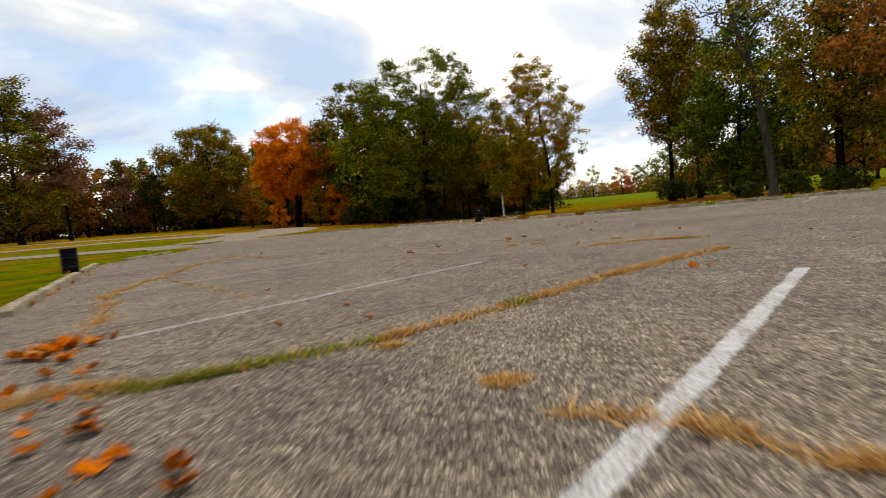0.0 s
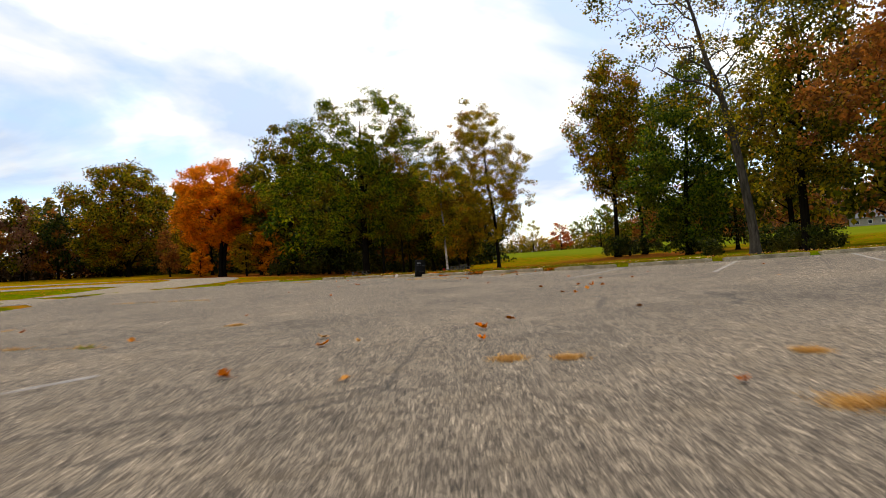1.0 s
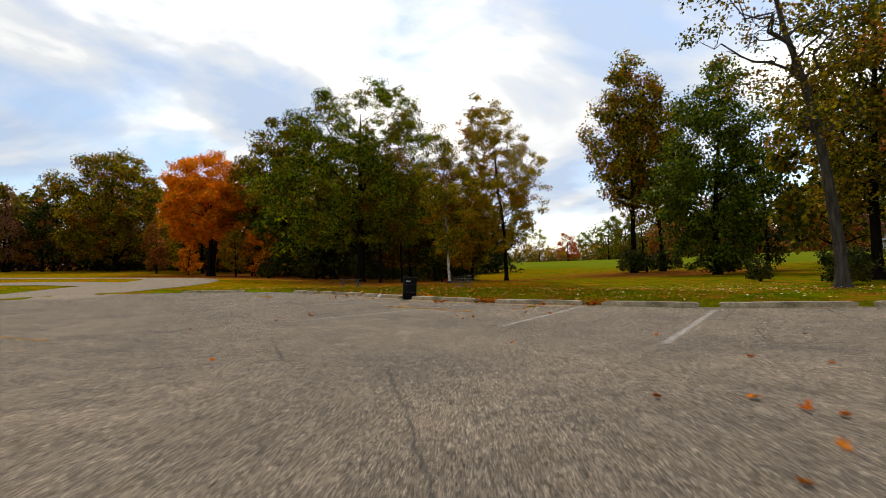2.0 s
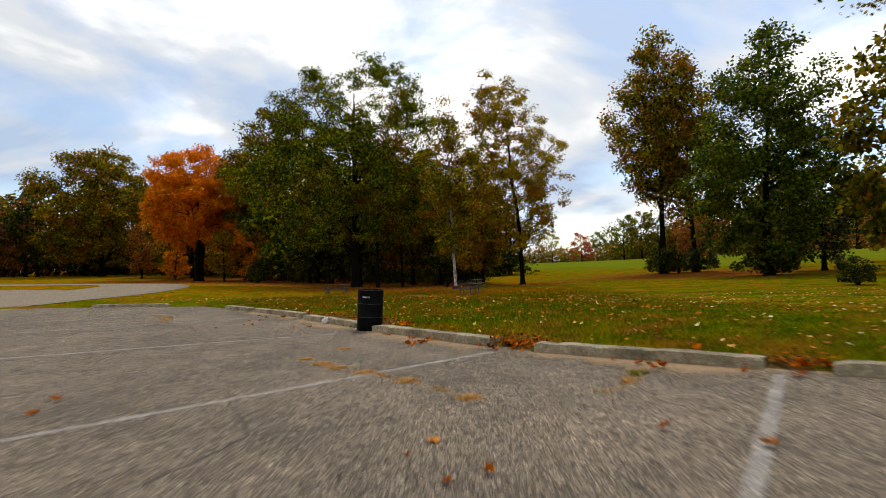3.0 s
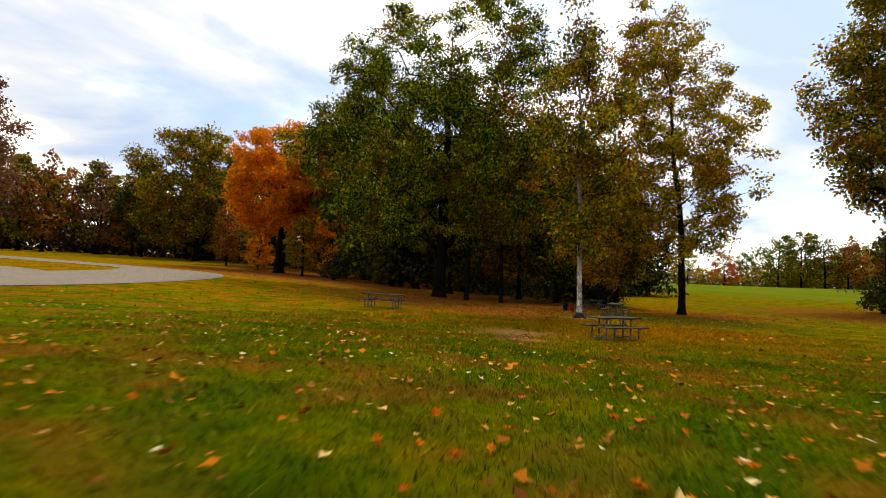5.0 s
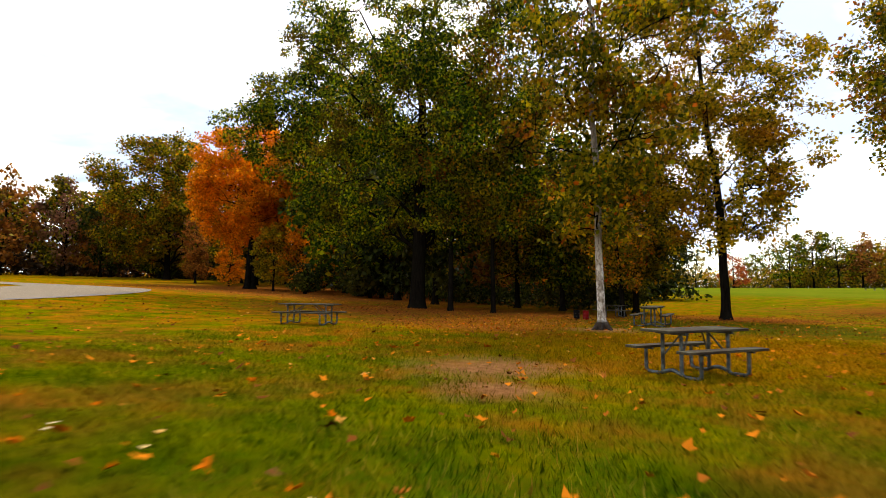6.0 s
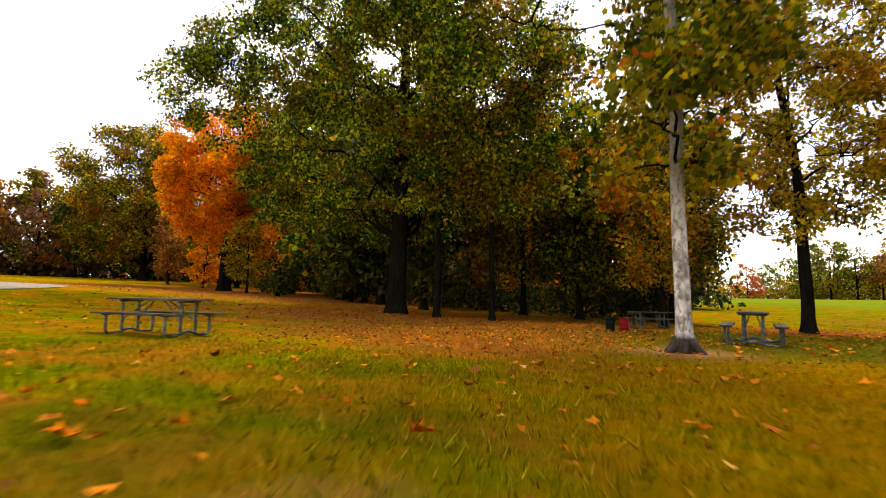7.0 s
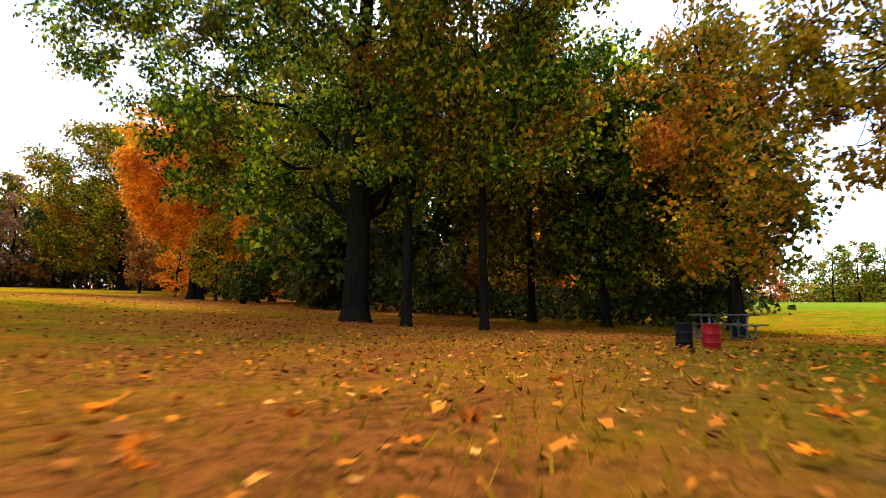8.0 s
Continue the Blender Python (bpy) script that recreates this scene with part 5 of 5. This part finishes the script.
for f in ((0, 1, 5, 4), (1, 2, 5), (2, 3, 4, 5), (3, 0, 4), (3, 2, 1, 0)):
    bm.faces.new([v[i] for i in f])
part("roof", bm, SHINGLE, house)
for i in range(5):
    bm = bmesh.new()
    box(bm, -10.9 + 5 * i, -9.1 + 5 * i, -6.06, -5.95, 1.3, 3.2)
    w = part("window", bm, WHITE, house)
    bm = bmesh.new()
    box(bm, -10.7 + 5 * i, -9.3 + 5 * i, -6.1, -6.04, 1.45, 3.05)
    part("pane", bm, DARKGLASS, w)
for i in range(16):
    x = 40 + 9 * i
    bm = bmesh.new()
    box(bm, -0.07, 0.07, -0.07, 0.07, -0.1, 0.9)
    bmesh.ops.bevel(bm, geom=bm.edges[:], offset=0.02, segments=1, affect="EDGES")
    ob = new("marker_post", to_mesh("marker_post", bm, WHITE))
    ob.matrix_world = pose(x, 346 - 0.02 * x, ground_z(x, 346), 0, 0, 0)
    tagged(ob, "short white wooden marker post on the field", "post", "field marker posts")

# ---- growth and leaves on the ground ----


def blades(name, xy, h0, h1, width, material, label, category, base=None, seed=1, lean=0.5):
    rng = np.random.default_rng(seed)
    n = len(xy)
    z = land(xy[:, 0], xy[:, 1]) if base is None else np.full(n, base)
    an = rng.uniform(0, 2 * math.pi, n)
    h = rng.uniform(h0, h1, n)
    s = np.stack([np.cos(an), np.sin(an), np.zeros(n)], 1) * (width * rng.uniform(0.6, 1.3, n))[:, None]
    b = np.column_stack([xy, z - 0.005])
    tip = b + np.column_stack([rng.normal(0, lean, n) * h, rng.normal(0, lean, n) * h, h])
    co = np.stack([b - s, b + s, tip], 1).reshape(-1, 3)
    return tagged(new(name, fast_mesh(name, co, np.arange(n * 3).reshape(n, 3), material)), label, category, kind="stuff")


def scatter(n, x0, x1, y0, y1, seed, keep=None):
    rng = np.random.default_rng(seed)
    xy = np.column_stack([rng.uniform(x0, x1, n), rng.uniform(y0, y1, n)])
    ok = ~inside(xy[:, 0], xy[:, 1], LOT)
    ok &= edge_distance(xy[:, 0], xy[:, 1], LOT) > 0.12
    if keep is not None:
        ok &= keep(xy, rng)
    return xy[ok]


BARE = [(-1.7, 26.3, 1.4), (-0.7, 23.9, 0.7), (0.34, 36.3, 0.9), (-2.5, 3.7, 0.6), (-5.4, 7.1, 0.6), (0.3, 0.45, 0.5), (-0.6, 1.5, 0.4), (-1.4, 2.5, 0.4), (-2.3, 3.6, 0.45), (3.1, -3.0, 0.45)]


def lawn_keep(xy, rng):
    p = np.ones(len(xy))
    for x, y, r in BARE:
        p *= np.clip((np.hypot(xy[:, 0] - x, xy[:, 1] - y) - r * 0.4) / r, 0.06, 1)
    p *= np.clip((56 - xy[:, 1]) / 22, 0.12, 1)
    p *= np.clip((13 - np.abs(xy[:, 0] - 0.5)) / 8, 0.15, 1)
    return rng.uniform(0, 1, len(xy)) < p


blades("grass", scatter(360000, -11, 12, -8, 34, 1, lawn_keep), 0.03, 0.11, 0.0065, GRASS, "short mown lawn grass, green with dry straw", "grass", seed=1)
blades("grass", scatter(80000, -9, 7, 34, 49, 2, lawn_keep), 0.01, 0.035, 0.005, GRASS, "short thin grass among leaf litter", "grass", seed=2)
blades("grass", scatter(120000, -26, 26, -8, 56, 3, lawn_keep), 0.04, 0.11, 0.013, GRASS, "coarse lawn grass farther off", "grass", seed=3)

# cracks in the asphalt, filled with dry grass and weeds
CRACKS = [
    ([(0.0, -34.0), (0.36, -33.45), (0.86, -33.5), (1.08, -33.33), (1.47, -33.0), (1.96, -32.66), (2.28, -32.28), (2.67, -31.83), (3.0, -31.4), (3.56, -30.6), (4.5, -29.5), (5.5, -28.5)], 0.075, 1300),
    ([(-0.8, -32.4), (-1.5, -31.1), (-1.8, -30.7), (-3.5, -28.6), (-4.7, -25.7)], 0.11, 520), ([(-4.7, -25.7), (-2.7, -27.8), (-1.85, -28.5), (-1.0, -29.4), (-0.3, -30.2)], 0.05, 90), ([(-4.7, -25.7), (-5.9, -22.6), (-6.4, -20.1), (-6.7, -18.5)], 0.12, 380),
    ([(3.0, -34.05), (3.45, -34.2), (3.58, -34.3), (3.7, -34.5), (4.0, -34.55), (5.2, -35)], 0.05, 420), ([(-6.6, -19.6), (-4.2, -21.8), (-2, -22.4)], 0.06, 150), ([(4.0, -26.5), (4.9, -26.2), (5.9, -26.6)], 0.07, 260)]
CRACKS += [
    ([(0.1, -4.3), (1.0, -5.0), (1.6, -5.6), (2.3, -6.5)], 0.05, 90), ([(4.3, -5.3), (3.95, -6.0), (3.6, -6.4)], 0.08, 130), ([(-7, 3.9), (-7.6, 5.2), (-9, 6.8)], 0.12, 240), ([(-11, -8.6), (-9, -9.5), (-6, -11)], 0.08, 120)]
for i, (pts, w, n) in enumerate(CRACKS):
    rng = np.random.default_rng(40 + i)
    pts = np.array(pts)
    s = np.concatenate([[0], np.cumsum(np.hypot(*np.diff(pts, axis=0).T))])
    t = rng.uniform(0, s[-1], n * 9)
    clump = 0.5 + 0.5 * np.sin(t * 3.1 + i) * np.sin(t * 7.7)
    t = t[rng.uniform(0, 1, len(t)) < np.clip(clump * 2.6 - 1.25, 0, 1) * 0.85 + 0.05 + 0.25 * (np.sin(t * 1.27 + i * 2.1) > 0.55) + (0.2 if i == 0 else 0.0)]
    xy = np.column_stack([np.interp(t, s, pts[:, 0]), np.interp(t, s, pts[:, 1])]) + rng.normal(0, 1, (len(t), 2)) * (w * (0.3 + 0.5 * np.abs(np.sin(t * 2.3 + i))))[:, None]
    green = (((t > 0.95) & (t < 2.5)) | (np.abs(t - 3.9) < 0.12)) & (rng.uniform(0, 1, len(t)) < 0.75) if i == 0 else np.sin(t * 2.3 + i * 1.7) > (0.985 if i > 4 else 2.0)
    blades("crack_grass", xy[~green], 0.02, 0.065, 0.006, STRAW, "dry straw-coloured grass in an asphalt crack", "grass", 0.0, 60 + i, 1.1)
    if green.any():
        blades("crack_weed", xy[green], 0.025, 0.075, 0.007, TUFT, "green weeds in an asphalt crack", "weeds", 0.0, 80 + i, 0.8)
    # the crack itself, a narrow dirt-filled seam
    tt = np.arange(0, s[-1], 0.12)
    c = np.column_stack([np.interp(tt, s, pts[:, 0]), np.interp(tt, s, pts[:, 1])]) + rng.normal(0, 0.025, (len(tt), 2))
    d = np.gradient(c, axis=0)
    d /= np.linalg.norm(d, axis=1)[:, None] + 1e-9
    side = np.stack([-d[:, 1], d[:, 0]], 1) * (w * rng.uniform(0.04, 0.3, len(tt)))[:, None]
    co = np.concatenate([np.column_stack([c - side, np.full(len(tt), 0.003)]), np.column_stack([c + side, np.full(len(tt), 0.003)])])
    k = np.arange(len(tt) - 1)
    tagged(new("asphalt_crack", fast_mesh("asphalt_crack", co, np.stack([k, k + 1, k + 1 + len(tt), k + len(tt)], 1), SAND)), "dirt-filled crack in the asphalt", "crack", kind="structure")

# straw dots and dirt along the gutter
for i, (x, y, r) in enumerate([(2.79, -33.64, 0.09), (2.05, -32.85, 0.07), (0.2, -4.24, 0.13), (-0.18, -3.83, 0.1), (2.3, -6.47, 0.12), (1.56, -5.58, 0.16), (0.95, -5.0, 0.14), (0.5, -4.6, 0.12), (4.65, -25.2, 0.09), (2.67, -24.8, 0.12), (3.1, -24.9, 0.09), (4.1, -26.4, 0.14), (-1.2, -20.6, 0.12), (0.14, -2.85, 0.1)]):
    rng = np.random.default_rng(300 + i)
    xy = np.array([x, y]) + rng.normal(0, r * 0.5, (620, 2))
    blades("straw_patch", xy, 0.01, 0.035, 0.005, STRAW, "patch of dry straw on the asphalt", "grass", 0.0, 320 + i, 1.5)


def lobed_leaf(name, seed, size=0.1):
    """A curled, lobed leaf with a short stalk."""
    rng = random.Random(seed)
    bm = bmesh.new()
    mid = bm.verts.new((0, 0, 0.008))
    outline = []
    n = 14
    for i in range(n):
        an = 2 * math.pi * i / n - math.pi / 2
        rad = (1.0 if i % 2 == 0 else 0.62) * rng.uniform(0.85, 1.15) * (0.75 if i == 0 else 1)
        x, y = math.cos(an) * rad * 0.9, math.sin(an) * rad
        z = 0.16 * abs(x) ** 1.5 + rng.uniform(0, 0.22) + 0.12 * max(0, y)
        outline.append(bm.verts.new((x * size / 2, y * size / 2, z * size)))
    for i in range(n):
        bm.faces.new((mid, outline[i], outline[(i + 1) % n]))
    a_, b_ = bm.verts.new((0.003, -size * 0.8, 0.004)), bm.verts.new((-0.003, -size * 0.8, 0.004))
    bm.faces.new((mid, a_, b_))
    return to_mesh(name, bm, FALLEN)


LEAVES = [lobed_leaf("fallen_leaf", 900 + i) for i in range(7)]
leaf_rng = random.Random(5)


loose_co, loose_fa, dropped = [], [], [0]


def drop_leaf(x, y, s=1.0, single=False):
    """A leaf of its own; past a few hundred, one among the loose leaves."""
    me = leaf_rng.choice(LEAVES)
    z = 0.004 if bool(inside(np.array([x]), np.array([y]), LOT)[0]) else ground_z(x, y) + 0.03
    k = s * leaf_rng.uniform(0.7, 1.25)
    m = pose(x, y, z, leaf_rng.uniform(-20, 20), leaf_rng.uniform(-20, 20), leaf_rng.uniform(0, 360)) @ Matrix.Diagonal((k, k * leaf_rng.uniform(0.75, 1.0), k * leaf_rng.uniform(0.8, 2.2), 1))
    dropped[0] += 1
    if dropped[0] > 290 and not single:
        base = len(loose_co)
        loose_co.extend(m @ v.co for v in me.vertices)
        loose_fa.extend([i + base for i in p.vertices] for p in me.polygons)
        return
    ob = new("fallen_leaf", me)
    ob.matrix_world = m
    tagged(ob, "curled orange-brown autumn leaf lying on the ground", "leaf", "fallen leaves")


for x, y, s in [(5.9, -14.53, 1.4), (4.8, -17.91, 1.4), (4.58, -21.85, 1.4), (2.9, -22.31, 1.4), (0.76, -22.9, 1.4), (2.52, -23.03, 1.4), (0.47, -24.75, 1.4), (-1.99, -6.77, 1.4), (2.06, -7.82, 1.4), (4.35, -8.04, 1.4), (2.47, -8.46, 1.4), (5.32, -2.72, 1.4), (2.51, -23.8, 1.5), (0.93, -23.5, 1.4), (1.25, -23.4, 0.8), (0.53, -24.9, 1.1), (4.6, -30.2, 1.2), (4.8, -30.15, 1.1), (5.3, -17.2, 1.2), (4.9, -16.6, 1.3), (5.1, -17.0, 1.1), (4.2, -18.5, 1.3), (-2.2, -6.2, 1.3), (3.8, -7.6, 1.3), (1.9, -8.1, 1.0), (0.9, -32.0, 0.9), (-0.4, -29.5, 1.0), (2.9, -29.0, 1.0), (6.1, -31.8, 0.8), (1.04, -34.11, 1.9)]:
    drop_leaf(x, y, s)
crack_rng = random.Random(312)
for i in range(36):  # leaves caught along the crack
    k = i / 35
    drop_leaf(-0.95 + 2.75 * k + crack_rng.gauss(0, 0.1), -32.15 - 2.5 * k ** 0.85 + crack_rng.gauss(0, 0.12), crack_rng.uniform(0.9, 1.5))
for i in range(26):  # drift at the crack
    drop_leaf(leaf_rng.gauss(-0.78, 0.13), leaf_rng.gauss(-32.4, 0.2), 1.55)
for cx, cy, n, sd in [(2.9, -3.25, 26, 0.26), (5.9, -5.5, 18, 0.25), (4.6, -5.0, 9, 0.35), (0.9, -0.4, 18, 0.2), (1.5, -2.3, 8, 0.28), (-3.3, 4.0, 7, 0.3)]:
    for i in range(n):
        drop_leaf(leaf_rng.gauss(cx, sd), leaf_rng.gauss(cy, sd * 0.7), 1.3)
for i in range(36):
    drop_leaf(leaf_rng.uniform(-9, 14), leaf_rng.uniform(-33, -5), 1.0)
for i in range(74):
    drop_leaf(leaf_rng.uniform(-5, 6), leaf_rng.uniform(1, 27), 1.3)
for i in range(90):
    drop_leaf(leaf_rng.uniform(-8, 3.5), leaf_rng.uniform(27, 46), 1.4)
# leaves caught behind and before the kerb
for (x0, y0), (x1, y1), n, off in [((-2.6, 3.6), (0.2, 0.75), 26, 0.3), ((0.3, -0.1), (2.7, -2.8), 16, 0.22), ((0.5, -0.9), (2.7, -3.4), 9, -0.2), ((2.7, -3.2), (3.3, -3.5), 26, 0.25), ((-2.9, 3.9), (-2.4, 3.5), 10, 0.2), ((-9.4, -22.9), (-3.8, -30.0), 22, 0.2)]:
    for i in range(n):
        k, s = leaf_rng.random(), leaf_rng.gauss(off, 0.11)
        L = math.hypot(x1 - x0, y1 - y0)
        drop_leaf(x0 + (x1 - x0) * k - (y1 - y0) / L * s, y0 + (y1 - y0) * k + (x1 - x0) / L * s, 1.15)
for i in range(150):
    drop_leaf(leaf_rng.uniform(-4.5, 7.5), leaf_rng.uniform(0.5, 20), 1.2)
for x, y, s in [(-4.0, 28.04, 2.6), (-2.11, 28.89, 1.9), (-3.24, 29.73, 1.1), (-1.32, 30.06, 1.2), (-0.31, 29.86, 1.4), (-3.27, 31.86, 1.9), (-3.14, 34.59, 1.2), (-1.79, 34.66, 1.6), (-1.95, 33.7, 1.3), (-1.07, 34.1, 1.5), (-1.94, 33.11, 1.1),
                (-2.71, 37.01, 1.5), (-2.85, 36.57, 1.4), (-1.32, 36.87, 1.5), (-1.56, 37.5, 1.2), (-1.01, 37.69, 1.6), (-4.56, 36.56, 2.0), (-3.57, 36.81, 1.2), (-3.56, 38.36, 1.2), (-4.57, 37.1, 1.1), (-3.79, 36.08, 1.4)]:
    drop_leaf(x, y, s, True)
me = bpy.data.meshes.new("loose_leaves")
me.from_pydata([tuple(v) for v in loose_co], [], loose_fa)
me.materials.append(LOOSE)
tagged(new("loose_leaves", me), "orange-brown leaves strewn along the kerb and lawn", "leaves", kind="stuff")


def litter(name, n, x0, x1, y0, y1, seed, size, label, dense, material=LITTER):
    rng = np.random.default_rng(seed)
    xy = scatter(n, x0, x1, y0, y1, seed, dense)
    m = len(xy)
    z = land(xy[:, 0], xy[:, 1]) + rng.uniform(0.02, 0.08, m)
    an = rng.uniform(0, 2 * math.pi, m)
    L = size * rng.uniform(0.6, 1.4, m)
    d = np.stack([np.cos(an), np.sin(an), rng.normal(0, 0.25, m)], 1)
    s = np.stack([-np.sin(an), np.cos(an), rng.normal(0, 0.3, m)], 1)
    c = np.column_stack([xy, z])
    up = np.array([0, 0, 1.0])
    lift = (L * rng.uniform(0.0, 0.3, m))[:, None] * up
    ring = [c - d * L[:, None] * 0.5, c - d * L[:, None] * 0.1 + s * L[:, None] * 0.45 + lift, c + d * L[:, None] * 0.08 + s * L[:, None] * 0.2, c + d * L[:, None] * 0.55 + lift * 0.6,
            c + d * L[:, None] * 0.08 - s * L[:, None] * 0.2, c - d * L[:, None] * 0.1 - s * L[:, None] * 0.45 + lift]
    co = np.stack(ring, 1).reshape(-1, 3)
    return tagged(new(name, fast_mesh(name, co, np.arange(m * 6).reshape(m, 6), material)), label, "leaves", kind="stuff")


def woods_dense(xy, rng):
    d = np.minimum(np.hypot(xy[:, 0] + 9, (xy[:, 1] - 52) * 1.0) / 15, np.minimum(np.hypot(xy[:, 0] - 7, xy[:, 1] - 53) / 9, np.hypot(xy[:, 0] - 34, xy[:, 1] - 66) / 26))
    return rng.uniform(0, 1, len(xy)) < np.clip(1.35 - d, 0.05, 1)


def kerb_side(xy, rng):
    x0, y0, x1, y1 = -3.0, 4.1, 3.0, -3.2
    L = math.hypot(x1 - x0, y1 - y0)
    d = ((xy[:, 0] - x0) * -(y1 - y0) + (xy[:, 1] - y0) * (x1 - x0)) / L
    wide = np.where(xy[:, 0] < 0.5, 0.33, 0.13)
    return rng.uniform(0, 1, len(xy)) < np.exp(-((d - 0.25) / wide) ** 2)


def gap_side(xy, rng):
    d = np.minimum(np.hypot(xy[:, 0] - 3.05, xy[:, 1] + 3.1), np.hypot(xy[:, 0] - 5.95, xy[:, 1] + 5.45))
    return rng.uniform(0, 1, len(xy)) < np.exp(-(d / 0.32) ** 2)


def worn_turf(xy, rng):
    d = np.hypot((xy[:, 0] + 3) / 6.5, (xy[:, 1] - 40) / 9.5)
    return rng.uniform(0, 1, len(xy)) < np.clip(1.15 - d, 0.03, 0.9)


litter("leaf_litter", 14000, 2.3, 6.8, -6.2, -2.3, 507, 0.06, "brown leaf litter heaped between two kerb stones", gap_side, BROWN_LITTER)
litter("leaf_litter", 9000, -3.6, 3.8, -3.9, 4.8, 506, 0.055, "brown leaf litter caught behind the kerb", kerb_side, BROWN_LITTER)
litter("leaf_litter", 3400, -16, 24, -6, 20, 501, 0.085, "scattered pale and orange fallen leaves on grass", None, PALE_LITTER)
litter("leaf_litter", 1100, -16, 24, 18, 40, 509, 0.085, "scattered orange fallen leaves on grass", None)
litter("leaf_litter", 800, -9, 10, 0, 46, 505, 0.13, "larger orange fallen leaves on the lawn", None)
litter("leaf_litter", 14000, -26, 22, 34, 68, 502, 0.085, "thick brown and orange leaf litter under trees", woods_dense, BROWN_LITTER)
litter("leaf_litter", 5200, -9, 5, 27, 47, 508, 0.065, "small brown and orange leaf litter on worn turf", worn_turf, BROWN_LITTER)
litter("leaf_litter", 5000, 10, 60, 10, 90, 503, 0.11, "brown leaf litter under the grove", woods_dense, BROWN_LITTER)


def off_road(xy, rng):
    p = [(-24.2, 9.0), (-28.5, 23), (-30, 34.5), (-32.3, 44), (-38.5, 51.2), (-50, 55), (-66, 57)], [(-29, 29), (-38, 33), (-50, 31), (-66, 24)]
    ok = np.ones(len(xy), bool)
    for pts in p:
        for (x0, y0), (x1, y1) in zip(pts, pts[1:]):
            t = np.clip(((xy[:, 0] - x0) * (x1 - x0) + (xy[:, 1] - y0) * (y1 - y0)) / ((x1 - x0) ** 2 + (y1 - y0) ** 2), 0, 1)
            ok &= np.hypot(xy[:, 0] - x0 - t * (x1 - x0), xy[:, 1] - y0 - t * (y1 - y0)) > 5.5
    return ok


litter("leaf_litter", 2500, -60, -12, 15, 80, 504, 0.13, "sparse fallen leaves on the far lawn", off_road)

# crumpled paper by the kerb
bm = bmesh.new()
bmesh.ops.create_icosphere(bm, subdivisions=3, radius=0.09)
for v in bm.verts:
    v.co *= 1 + 0.5 * noise.noise(v.co * 22)
    v.co.z *= 1.25
    v.co.z = max(v.co.z, -0.055)
ob = new("crumpled_paper", to_mesh("crumpled_paper", bm, PAPER))
ob.matrix_world = pose(-1.45, 1.62, 0.056)
tagged(ob, "crumpled pale paper litter against the kerb", "litter")
